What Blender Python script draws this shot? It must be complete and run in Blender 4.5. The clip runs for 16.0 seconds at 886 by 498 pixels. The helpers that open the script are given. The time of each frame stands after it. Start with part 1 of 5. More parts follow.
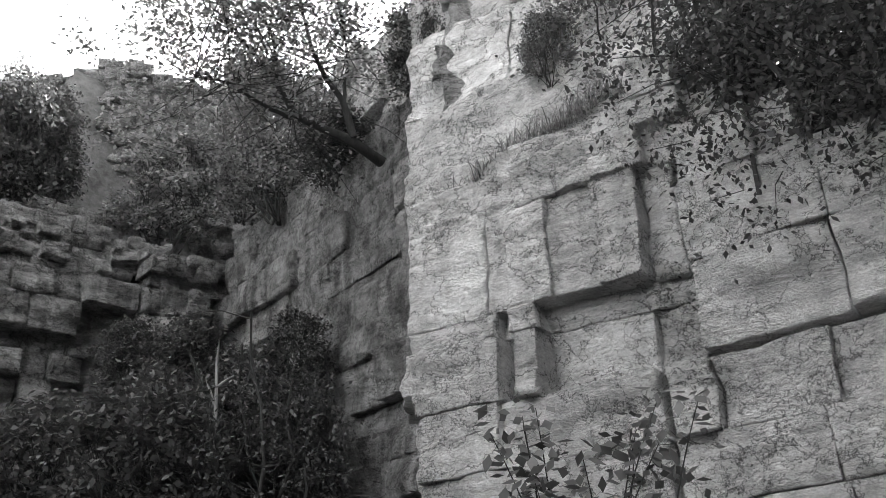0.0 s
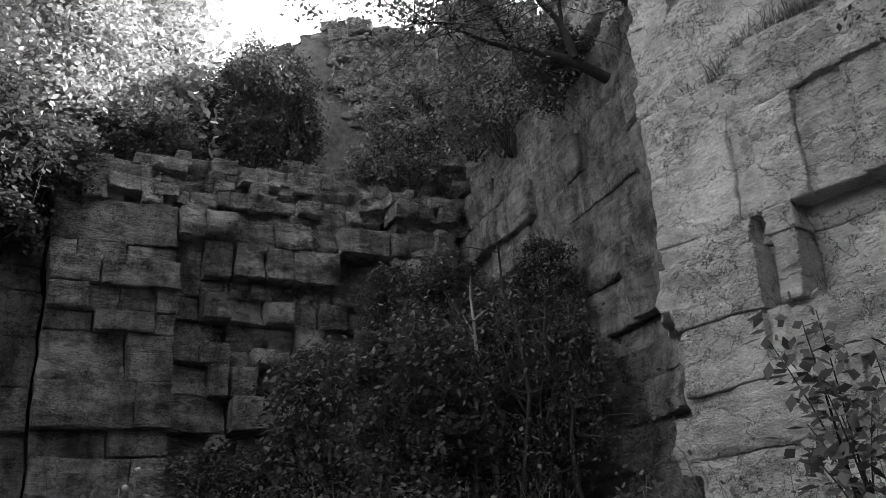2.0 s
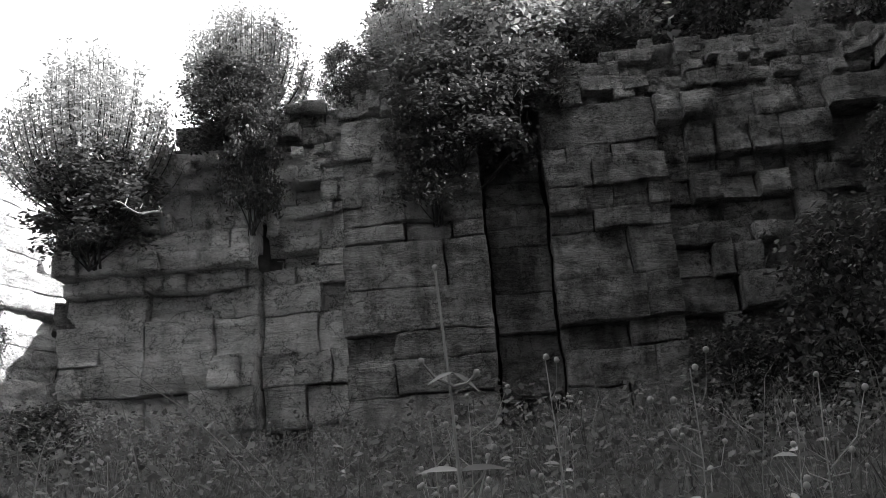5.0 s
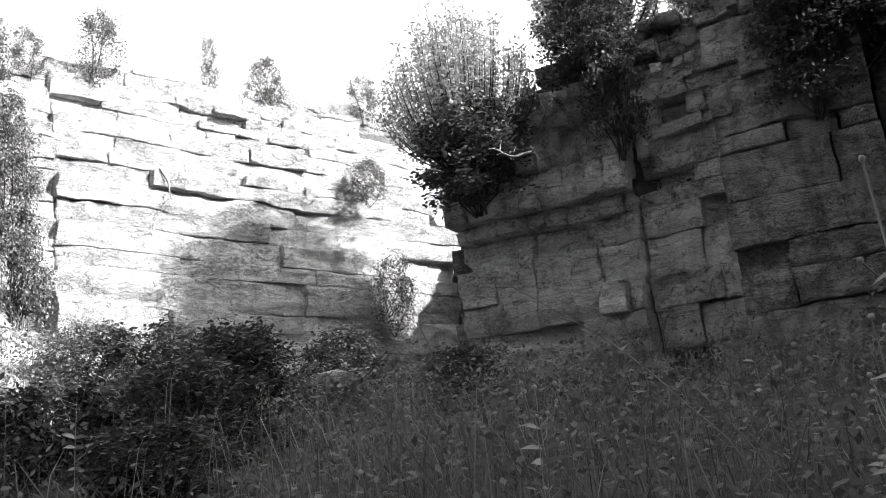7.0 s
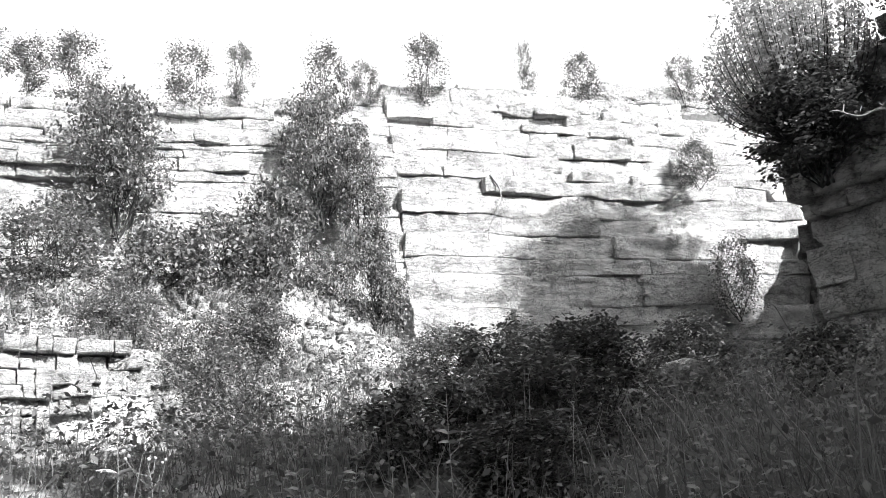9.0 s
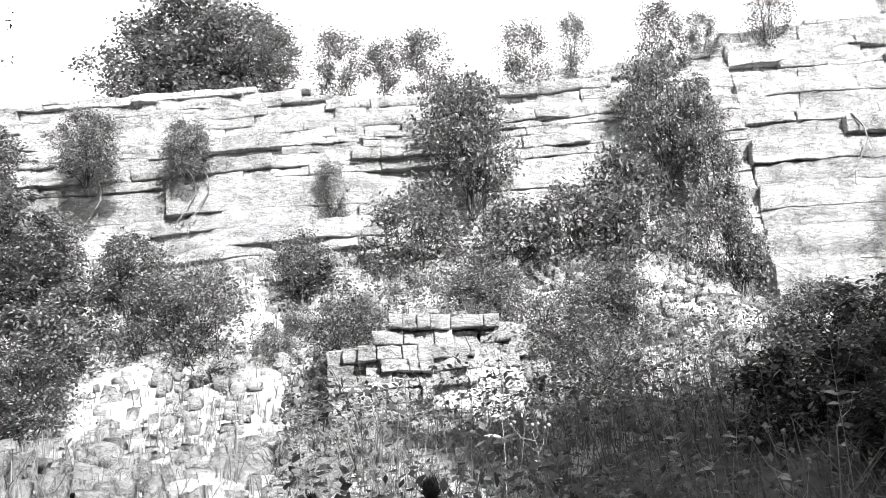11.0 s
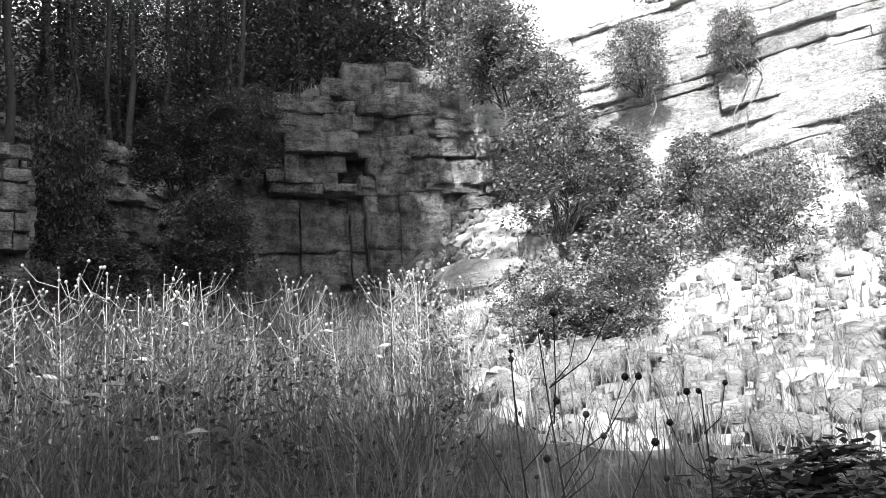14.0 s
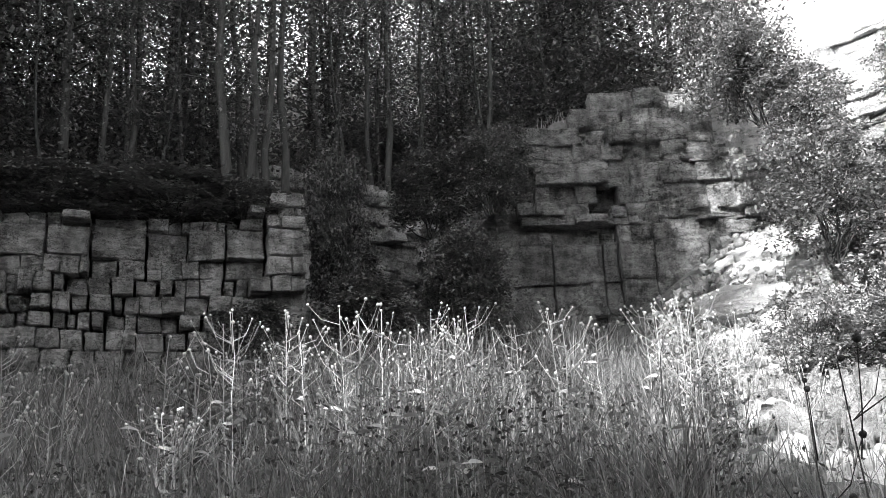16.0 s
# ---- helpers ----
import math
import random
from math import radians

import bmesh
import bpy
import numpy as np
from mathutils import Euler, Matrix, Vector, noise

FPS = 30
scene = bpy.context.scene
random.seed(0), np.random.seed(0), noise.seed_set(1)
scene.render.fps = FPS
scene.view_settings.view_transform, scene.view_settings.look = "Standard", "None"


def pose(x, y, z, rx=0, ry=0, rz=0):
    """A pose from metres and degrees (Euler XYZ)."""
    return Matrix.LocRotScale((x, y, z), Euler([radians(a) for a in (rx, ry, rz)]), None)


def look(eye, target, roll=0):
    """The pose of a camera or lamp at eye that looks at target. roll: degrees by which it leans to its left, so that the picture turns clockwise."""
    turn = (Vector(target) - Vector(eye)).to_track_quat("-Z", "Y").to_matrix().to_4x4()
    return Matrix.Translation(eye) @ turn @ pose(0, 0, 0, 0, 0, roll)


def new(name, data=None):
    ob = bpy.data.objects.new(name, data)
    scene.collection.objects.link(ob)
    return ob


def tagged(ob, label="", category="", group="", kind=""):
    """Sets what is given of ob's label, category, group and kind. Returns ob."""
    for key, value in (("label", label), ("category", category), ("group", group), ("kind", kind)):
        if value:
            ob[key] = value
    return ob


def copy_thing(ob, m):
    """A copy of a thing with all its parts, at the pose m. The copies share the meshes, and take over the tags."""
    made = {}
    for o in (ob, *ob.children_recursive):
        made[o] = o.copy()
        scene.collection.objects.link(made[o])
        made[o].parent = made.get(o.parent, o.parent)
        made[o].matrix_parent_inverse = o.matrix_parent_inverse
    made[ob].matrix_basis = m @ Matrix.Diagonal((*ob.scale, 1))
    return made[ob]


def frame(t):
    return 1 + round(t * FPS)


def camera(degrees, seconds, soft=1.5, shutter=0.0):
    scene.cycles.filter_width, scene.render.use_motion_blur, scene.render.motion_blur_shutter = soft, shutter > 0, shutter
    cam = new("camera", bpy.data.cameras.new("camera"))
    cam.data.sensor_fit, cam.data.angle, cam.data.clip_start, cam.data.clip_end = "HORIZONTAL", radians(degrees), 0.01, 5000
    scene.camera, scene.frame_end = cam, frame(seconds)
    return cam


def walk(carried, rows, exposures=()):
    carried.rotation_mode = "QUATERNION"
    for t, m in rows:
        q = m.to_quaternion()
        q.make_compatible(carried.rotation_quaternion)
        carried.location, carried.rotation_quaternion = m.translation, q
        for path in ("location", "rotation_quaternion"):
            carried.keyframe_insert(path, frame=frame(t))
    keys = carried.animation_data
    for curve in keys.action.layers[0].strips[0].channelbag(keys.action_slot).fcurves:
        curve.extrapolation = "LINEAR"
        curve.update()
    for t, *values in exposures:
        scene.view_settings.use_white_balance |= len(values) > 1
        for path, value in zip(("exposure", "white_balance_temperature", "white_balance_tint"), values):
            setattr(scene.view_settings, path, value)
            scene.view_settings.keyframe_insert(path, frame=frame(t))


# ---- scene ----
cam = camera(51.0, 16.0, soft=0.5)

# ---- the camera: held at arm's length and swept round to the left ----
# world: +x towards the right-hand cliff, +y towards the end cliff, -x towards the sunlit cliff
EYE, ARM, TURN = 1.6, 0.3, 26.0
PATH = [
    (0.0, 3.81, 25.83, 2.79),
    (0.5, 6.69, 26.15, 3.08),
    (1.0, 10.97, 25.26, 3.25),
    (1.5, 15.70, 23.65, 3.17),
    (2.0, 19.79, 22.13, 3.42),
    (2.5, 25.16, 20.83, 4.89),
    (3.0, 32.29, 19.44, 4.47),
    (5.5, 55.61, 16.25, 3.77),
    (6.0, 61.88, 15.45, 3.14),
    (6.5, 68.81, 15.39, 3.67),
    (7.0, 74.66, 14.56, 5.75),
    (7.5, 79.80, 14.77, 5.34),
    (8.0, 84.51, 15.50, 4.86),
    (10.5, 112.38, 16.26, 5.68),
    (11.0, 117.08, 16.10, 4.46),
    (11.5, 122.14, 16.19, 4.17),
    (12.0, 127.29, 15.88, 4.91),
    (12.5, 132.94, 15.27, 5.49),
    (13.0, 140.17, 14.39, 4.79),
    (13.5, 146.16, 13.13, 4.57),
    (14.0, 151.57, 12.31, 4.12),
    (14.5, 154.97, 12.37, 3.62),
    (15.0, 158.39, 13.84, 2.95),
    (15.5, 162.70, 15.16, 2.69),
    (16.0, 167.00, 15.20, 2.73),
]


def held(yaw, pitch, roll):
    a = radians(yaw - TURN)
    return pose(-ARM * math.sin(a), ARM * math.cos(a), EYE, 90 + pitch, roll, yaw - TURN)


EXPOSE = [(0.0, 3.25), (0.8, 2.95), (1.5, 2.6), (3.0, 2.3), (5.5, 1.95), (8.0, 1.75), (10.5, 1.55), (12.0, 1.5), (13.5, 1.6), (16.0, 1.92)]
walk(cam, [(t, held(y, p, r)) for t, y, p, r in PATH], EXPOSE)

# ---- world, sun, exposure ----
SUN_TURN, SUN_UP = radians(24), radians(31)      # turn from +x towards +y

world = bpy.data.worlds.new("sky")
scene.world = world
world.use_nodes = True
wn, wl = world.node_tree.nodes, world.node_tree.links
sky = wn.new("ShaderNodeTexSky")
sky.sky_type, sky.sun_disc = "NISHITA", False
sky.sun_elevation, sky.sun_rotation = SUN_UP, math.pi / 2 - SUN_TURN
sky.dust_density, sky.air_density = 0.8, 1.3
grey = wn.new("ShaderNodeRGBToBW")
wl.new(sky.outputs[0], grey.inputs[0])
wl.new(grey.outputs[0], wn["Background"].inputs[0])
wn["Background"].inputs[1].default_value = 0.25
sun_data = bpy.data.lights.new("sun", "SUN")
sun_data.energy, sun_data.angle, sun_data.color = 5.0, radians(0.6), (1, 1, 1)
sun = new("sun", sun_data)
SUN_WAY = Vector((math.cos(SUN_TURN) * math.cos(SUN_UP), math.sin(SUN_TURN) * math.cos(SUN_UP), math.sin(SUN_UP)))
sun.matrix_world = look(SUN_WAY * 60, (0, 0, 0))


# ---- materials: the film is black and white, so all of them are grey ----
def material(name, build, rough=0.9):
    mat = bpy.data.materials.new(name)
    mat.use_nodes = True
    nt = mat.node_tree
    bsdf = nt.nodes["Principled BSDF"]
    bsdf.inputs["Roughness"].default_value = rough
    bsdf.inputs["Specular IOR Level"].default_value = 0.25
    build(nt, bsdf)
    return mat


def node(nt, kind, **values):
    n = nt.nodes.new(kind)
    for key, value in values.items():
        n.inputs[key].default_value = value
    return n


def math_node(nt, op, a, b):
    n = nt.nodes.new("ShaderNodeMath")
    n.operation = op
    for i, v in enumerate((a, b)):
        if isinstance(v, (int, float)):
            n.inputs[i].default_value = v
        else:
            nt.links.new(v, n.inputs[i])
    return n.outputs[0]


def coords(nt, scale):
    geo = nt.nodes.new("ShaderNodeNewGeometry")
    m = nt.nodes.new("ShaderNodeMapping")
    m.inputs["Scale"].default_value = scale
    nt.links.new(geo.outputs["Position"], m.inputs["Vector"])
    return m.outputs[0]


def ramp(nt, fac, stops):
    r = nt.nodes.new("ShaderNodeValToRGB")
    els = r.color_ramp.elements
    while len(els) < len(stops):
        els.new(0.5)
    for e, (p, c) in zip(els, stops):
        e.position, e.color = p, (c, c, c, 1)
    nt.links.new(fac, r.inputs[0])
    return r.outputs[0]


def noise_tex(nt, vec, scale, detail=6.0, rough=0.6):
    n = node(nt, "ShaderNodeTexNoise", Scale=scale, Detail=detail, Roughness=rough)
    nt.links.new(vec, n.inputs["Vector"])
    return n.outputs["Fac"]


def rock_material(name, low, high, stain, bump=0.09, lichen=0.6, line_tone=0.4, grainy=0.3):
    """Bedded limestone: grain, blotches, run-down stains, lichen patches and dirty hair cracks."""
    def build(nt, bsdf):
        flat = coords(nt, (1, 1, 1))
        grain = noise_tex(nt, coords(nt, (1, 1, 2.0)), 30, 9, 0.8)
        blotch = noise_tex(nt, flat, 1.7, 7, 0.65)
        beds = noise_tex(nt, coords(nt, (0.8, 0.8, 3.4)), 2.4, 9, 0.7)
        drip = noise_tex(nt, coords(nt, (2.2, 2.2, 0.4)), 1.7, 6, 0.6)
        patch = noise_tex(nt, flat, 3.1, 9, 0.75)
        mix = math_node(nt, "ADD", math_node(nt, "MULTIPLY", grain, grainy), math_node(nt, "MULTIPLY", blotch, 0.74 - grainy))
        mix = math_node(nt, "ADD", mix, math_node(nt, "MULTIPLY", beds, 0.26))
        tone = ramp(nt, mix, ((0.40, low), (0.60, high)))
        dirt = ramp(nt, drip, ((0.36, stain), (0.54, 1.0)))
        moss = ramp(nt, patch, ((0.40, lichen), (0.50, 1.0)))
        wob = node(nt, "ShaderNodeTexNoise", Scale=2.6, Detail=6.0, Roughness=0.7)
        nt.links.new(flat, wob.inputs["Vector"])

        def cracks(stretch, scale, width):
            warp = nt.nodes.new("ShaderNodeVectorMath")
            warp.operation = "ADD"
            nt.links.new(coords(nt, stretch), warp.inputs[0])
            nt.links.new(wob.outputs["Color"], warp.inputs[1])
            v = node(nt, "ShaderNodeTexVoronoi", Scale=scale)
            v.feature = "DISTANCE_TO_EDGE"
            nt.links.new(warp.outputs[0], v.inputs["Vector"])
            return ramp(nt, v.outputs["Distance"], ((0.0, 0.0), (width, 1.0)))

        big, small = cracks((0.8, 0.8, 1.7), 1.5, 0.022), cracks((1.0, 1.0, 2.6), 4.2, 0.05)
        gate = ramp(nt, noise_tex(nt, flat, 0.9, 3, 0.5), ((0.42, 0.0), (0.58, 1.0)))
        small = math_node(nt, "MAXIMUM", small, gate)
        shade = math_node(nt, "ADD", math_node(nt, "MULTIPLY", math_node(nt, "MULTIPLY", big, small), 1 - line_tone), line_tone)
        info = nt.nodes.new("ShaderNodeObjectInfo")
        vary = math_node(nt, "ADD", math_node(nt, "MULTIPLY", info.outputs["Random"], 0.3), 0.82)
        col = math_node(nt, "MULTIPLY", math_node(nt, "MULTIPLY", tone, dirt), vary)
        col = math_node(nt, "MULTIPLY", math_node(nt, "MULTIPLY", col, moss), shade)
        nt.links.new(col, bsdf.inputs["Base Color"])
        fine = noise_tex(nt, coords(nt, (1, 1, 1.9)), 6, 8, 0.68)
        height = math_node(nt, "ADD", fine, math_node(nt, "MULTIPLY", beds, 0.6))
        height = math_node(nt, "ADD", height, math_node(nt, "MULTIPLY", math_node(nt, "MULTIPLY", big, small), 0.22))
        chip = node(nt, "ShaderNodeTexVoronoi", Scale=5.0)
        hack = nt.nodes.new("ShaderNodeVectorMath")
        hack.operation = "ADD"
        nt.links.new(coords(nt, (1, 1, 2.2)), hack.inputs[0])
        nt.links.new(wob.outputs["Color"], hack.inputs[1])
        nt.links.new(hack.outputs[0], chip.inputs["Vector"])
        height = math_node(nt, "ADD", height, math_node(nt, "MULTIPLY", chip.outputs["Distance"], 0.35))
        flake = noise_tex(nt, coords(nt, (0.5, 0.5, 3.2)), 16, 6, 0.78)
        height = math_node(nt, "ADD", height, math_node(nt, "MULTIPLY", flake, 0.75))
        b = node(nt, "ShaderNodeBump", Strength=1.0, Distance=bump)
        nt.links.new(height, b.inputs["Height"])
        nt.links.new(b.outputs[0], bsdf.inputs["Normal"])
    return material(name, build, 0.92)


def leaf_material(name, low, high, clear=0.3, rough=0.5):
    def build(nt, bsdf):
        geo = nt.nodes.new("ShaderNodeNewGeometry")
        info = nt.nodes.new("ShaderNodeObjectInfo")
        r = math_node(nt, "ADD", math_node(nt, "MULTIPLY", geo.outputs["Random Per Island"], 0.8), math_node(nt, "MULTIPLY", info.outputs["Random"], 0.2))
        col = ramp(nt, r, ((0.0, low), (1.0, high)))
        nt.links.new(col, bsdf.inputs["Base Color"])
        tr = nt.nodes.new("ShaderNodeBsdfTranslucent")
        nt.links.new(col, tr.inputs[0])
        mix = nt.nodes.new("ShaderNodeMixShader")
        mix.inputs[0].default_value = clear
        nt.links.new(bsdf.outputs[0], mix.inputs[1])
        nt.links.new(tr.outputs[0], mix.inputs[2])
        nt.links.new(mix.outputs[0], nt.nodes["Material Output"].inputs[0])
    return material(name, build, rough)


def mottled(name, low, high, scale, bump=0.02, stretch=(1, 1, 1), rough=0.95):
    def build(nt, bsdf):
        v = coords(nt, stretch)
        n = noise_tex(nt, v, scale, 8, 0.7)
        big = noise_tex(nt, v, scale * 0.12, 4, 0.5)
        f = math_node(nt, "ADD", math_node(nt, "MULTIPLY", n, 0.6), math_node(nt, "MULTIPLY", big, 0.4))
        nt.links.new(ramp(nt, f, ((0.35, low), (0.65, high))), bsdf.inputs["Base Color"])
        b = node(nt, "ShaderNodeBump", Strength=0.8, Distance=bump)
        nt.links.new(n, b.inputs["Height"])
        nt.links.new(b.outputs[0], bsdf.inputs["Normal"])
    return material(name, build, rough)


ROCK_PALE = rock_material("pale_limestone", 0.34, 0.82, 0.8, 0.09, 0.85, 0.15, 0.42)
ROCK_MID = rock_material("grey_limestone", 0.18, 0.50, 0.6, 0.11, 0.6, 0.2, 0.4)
# Weathered tone, darkened further to hold some shade of the overhanging trees.
ROCK_GREY = rock_material("weathered_shaded_limestone", 0.12, 0.42, 0.5, 0.10, 0.5, 0.2, 0.4)
# Darkest copy of the rock: shade under the wood is put into the colour.
ROCK_DARK = rock_material("shade_dark_limestone", 0.08, 0.29, 0.5, 0.11, 0.5, 0.2, 0.4)
# Whitened copy for faces in full sun; some sun brightness is in the colour.
ROCK_SUN = rock_material("sunlit_limestone", 0.38, 0.60, 0.8, 0.09, 0.8, 0.3)
RUBBLE = rock_material("rubble_limestone", 0.30, 0.50, 0.9, 0.06, 0.8, 0.5)
SOIL = mottled("soil_and_litter", 0.03, 0.12, 6.0, 0.05)
SCREE = mottled("limestone_scree", 0.18, 0.50, 6.0, 0.12)
BARK = mottled("bark", 0.015, 0.05, 14.0, 0.02, (1, 1, 0.2))
BARK_PALE = mottled("pale_bark", 0.10, 0.26, 14.0, 0.02, (1, 1, 0.2))
LEAF = leaf_material("shrub_leaves", 0.03, 0.28, 0.33)
# Leaves of wood and shaded plants: deep shade is put into the colour.
LEAF_DARK = leaf_material("shade_dark_leaves", 0.03, 0.11)
# Pale leaf tone, raised further to look sunlit on the willows and rim trees.
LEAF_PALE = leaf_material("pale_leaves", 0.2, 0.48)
GRASS = leaf_material("meadow_grass", 0.08, 0.32, 0.4)
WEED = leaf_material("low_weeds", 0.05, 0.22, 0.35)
# Bright copy for the weed crest: sunlight is put into the colour.
THISTLE = leaf_material("sunlit_thistle", 0.25, 0.55, 0.3)
STALK = leaf_material("dry_stalks", 0.22, 0.42, 0.1, 0.7)
PALE_LEAF = leaf_material("pale_weed_leaves", 0.22, 0.4, 0.3)
SEED = mottled("seed_heads", 0.02, 0.06, 40.0, 0.01)


# ---- mesh helpers ----
rng = np.random.default_rng(7)


def hash3(i, j, k):
    h = (i * 374761393 + j * 668265263 + k * 1274126177) & 0x7FFFFFFF
    h = ((h ^ (h >> 13)) * 1103515245 + 12345) & 0x7FFFFFFF
    h = ((h ^ (h >> 16)) * 668265263) & 0x7FFFFFFF
    return (h & 0xFFFF) / 32767.5 - 1.0


def vnoise(x, y, z):
    x, y, z = np.broadcast_arrays(np.asarray(x, float), np.asarray(y, float), np.asarray(z, float))
    i, j, k = (np.floor(a).astype(np.int64) for a in (x, y, z))
    f, g, h = x - i, y - j, z - k
    f, g, h = (a * a * (3 - 2 * a) for a in (f, g, h))
    out = 0
    for a in (0, 1):
        for b in (0, 1):
            for c in (0, 1):
                out = out + hash3(i + a, j + b, k + c) * (f if a else 1 - f) * (g if b else 1 - g) * (h if c else 1 - h)
    return out


def fbm(x, y, z, octaves=4):
    out, amp = 0, 1.0
    for o in range(octaves):
        out = out + amp * vnoise(x * 2 ** o + 17 * o, y * 2 ** o, z * 2 ** o)
        amp *= 0.5
    return out


def mesh_np(name, verts, faces, mat):
    """A mesh from arrays; faces is one n x 3 or n x 4 array, or a list of such arrays."""
    me = bpy.data.meshes.new(name)
    faces = [np.asarray(f) for f in (faces if isinstance(faces, list) else [faces])]
    verts = np.asarray(verts, np.float32)
    me.vertices.add(len(verts))
    me.vertices.foreach_set("co", verts.ravel())
    loops = np.concatenate([f.ravel() for f in faces])
    sizes = np.concatenate([np.full(len(f), f.shape[1]) for f in faces])
    me.loops.add(len(loops))
    me.loops.foreach_set("vertex_index", loops.astype(np.int32))
    me.polygons.add(len(sizes))
    me.polygons.foreach_set("loop_start", np.concatenate([[0], np.cumsum(sizes)[:-1]]).astype(np.int32))
    me.update(calc_edges=True)
    me.materials.append(mat)
    return me


def child(name, me, parent, label=""):
    ob = new(name, me)
    ob.parent = parent
    return tagged(ob, label)


def empty(name, m, label, category, group="", kind=""):
    ob = new(name)
    ob.empty_display_size = 0.2
    ob.matrix_world = m
    return tagged(ob, label, category, group, kind)


def tube(points, radii, sides=6):
    """Vertices and quads of a tapered tube along points."""
    points = np.asarray(points, float)
    n = len(points)
    along = np.gradient(points, axis=0)
    along /= np.linalg.norm(along, axis=1)[:, None] + 1e-9
    ref = np.where(np.abs(along[:, 2:3]) > 0.9, [[1.0, 0, 0]], [[0, 0, 1.0]])
    a = np.cross(along, ref)
    a /= np.linalg.norm(a, axis=1)[:, None] + 1e-9
    b = np.cross(along, a)
    ang = np.arange(sides) * 2 * np.pi / sides
    ring = a[:, None] * np.cos(ang)[None, :, None] + b[:, None] * np.sin(ang)[None, :, None]
    v = (points[:, None] + ring * np.asarray(radii)[:, None, None]).reshape(-1, 3)
    i, j = np.meshgrid(np.arange(n - 1), np.arange(sides), indexing="ij")
    k = (j + 1) % sides
    f = np.stack([i * sides + j, i * sides + k, (i + 1) * sides + k, (i + 1) * sides + j], -1).reshape(-1, 4)
    return v, f


def join(pieces):
    vs, fs, n = [], [], 0
    for v, f in pieces:
        vs.append(v)
        fs.append(np.asarray(f) + n)
        n += len(v)
    return np.concatenate(vs), np.concatenate(fs)


def leaves_at(points, size, droop=0.3, slim=0.55):
    """A folded four-cornered leaf at every point, in random directions."""
    n = len(points)
    d = rng.normal(size=(n, 3))
    d[:, 2] = d[:, 2] * 0.5 - droop
    d /= np.linalg.norm(d, axis=1)[:, None]
    side = np.cross(d, rng.normal(size=(n, 3)) * [0.4, 0.4, 1.0] + [0, 0, 1.2])
    side /= np.linalg.norm(side, axis=1)[:, None] + 1e-9
    up = np.cross(side, d)
    s = (size * rng.uniform(0.6, 1.25, n))[:, None]
    p = np.asarray(points)
    mid = p + d * s * 0.45 + up * s * 0.08
    v = np.stack([p, mid + side * s * slim * 0.5 - up * s * 0.05, p + d * s, mid - side * s * slim * 0.5 - up * s * 0.05], 1).reshape(-1, 3)
    o = np.arange(n)[:, None] * 4
    f = np.concatenate([o + [0, 1, 2], o + [0, 2, 3]], 1).reshape(-1, 3)
    return v, f


# ---- the plan: foot of the cliffs, anticlockwise from behind the camera's right, with the height of their tops ----
RIM = [(13.0, -16.0, 7.0), (12.0, -6.0, 6.0), (8.25, 0.0, 4.7), (5.05, 5.1, 4.7), (4.85, 5.45, 6.1), (3.24, 8.02, 6.1), (4.1, 10.2, 8.2), (3.1, 13.9, 9.4),
       (2.54, 16.0, 8.8), (-2.0, 14.37, 9.0), (-8.0, 12.2, 8.8), (-11.4, 11.0, 8.1), (-12.6, 12.2, 7.0), (-14.0, 17.5, 6.3), (-17.0, 17.8, 6.3), (-19.0, 18.0, 12.1),
       (-19.0, 13.0, 12.0), (-19.0, 7.0, 11.4), (-19.0, 1.0, 10.7), (-19.0, -4.0, 11.2), (-19.0, -9.5, 11.3), (-17.6, -11.4, 10.4), (-16.6, -12.3, 10.2), (-14.9, -13.7, 10.3),
       (-14.0, -14.5, 9.0), (-15.0, -18.0, 9.6), (-10.0, -18.0, 8.8), (-8.8, -14.6, 6.8), (-3.8, -16.6, 6.7), (4.0, -18.0, 7.0)]
RIM_XY = np.array(RIM)[:, :2]


def rim(az):
    """Distance and height of the cliff's foot and top in the directions az (radians, anticlockwise from +y)."""
    az = np.asarray(az, float)
    d = np.stack([-np.sin(az), np.cos(az)], -1)
    best, top = np.full(az.shape, 1e9), np.zeros(az.shape)
    for k in range(len(RIM)):
        p, q = np.array(RIM[k]), np.array(RIM[(k + 1) % len(RIM)])
        e = q[:2] - p[:2]
        den = d[..., 0] * e[1] - d[..., 1] * e[0]
        den = np.where(np.abs(den) < 1e-9, 1e-9, den)
        r = (p[0] * e[1] - p[1] * e[0]) / den
        t = (p[0] * d[..., 1] - p[1] * d[..., 0]) / den
        ok = (r > 0) & (t >= -1e-6) & (t <= 1 + 1e-6) & (r < best)
        best, top = np.where(ok, r, best), np.where(ok, p[2] + t * (q[2] - p[2]), top)
    return best, top


AZ_TABLE = np.radians(np.arange(-180, 180.01, 0.25))
RIM_R, RIM_Z = rim(AZ_TABLE)


def smooth(x, a, b):
    t = np.clip((x - a) / (b - a), 0, 1)
    return t * t * (3 - 2 * t)


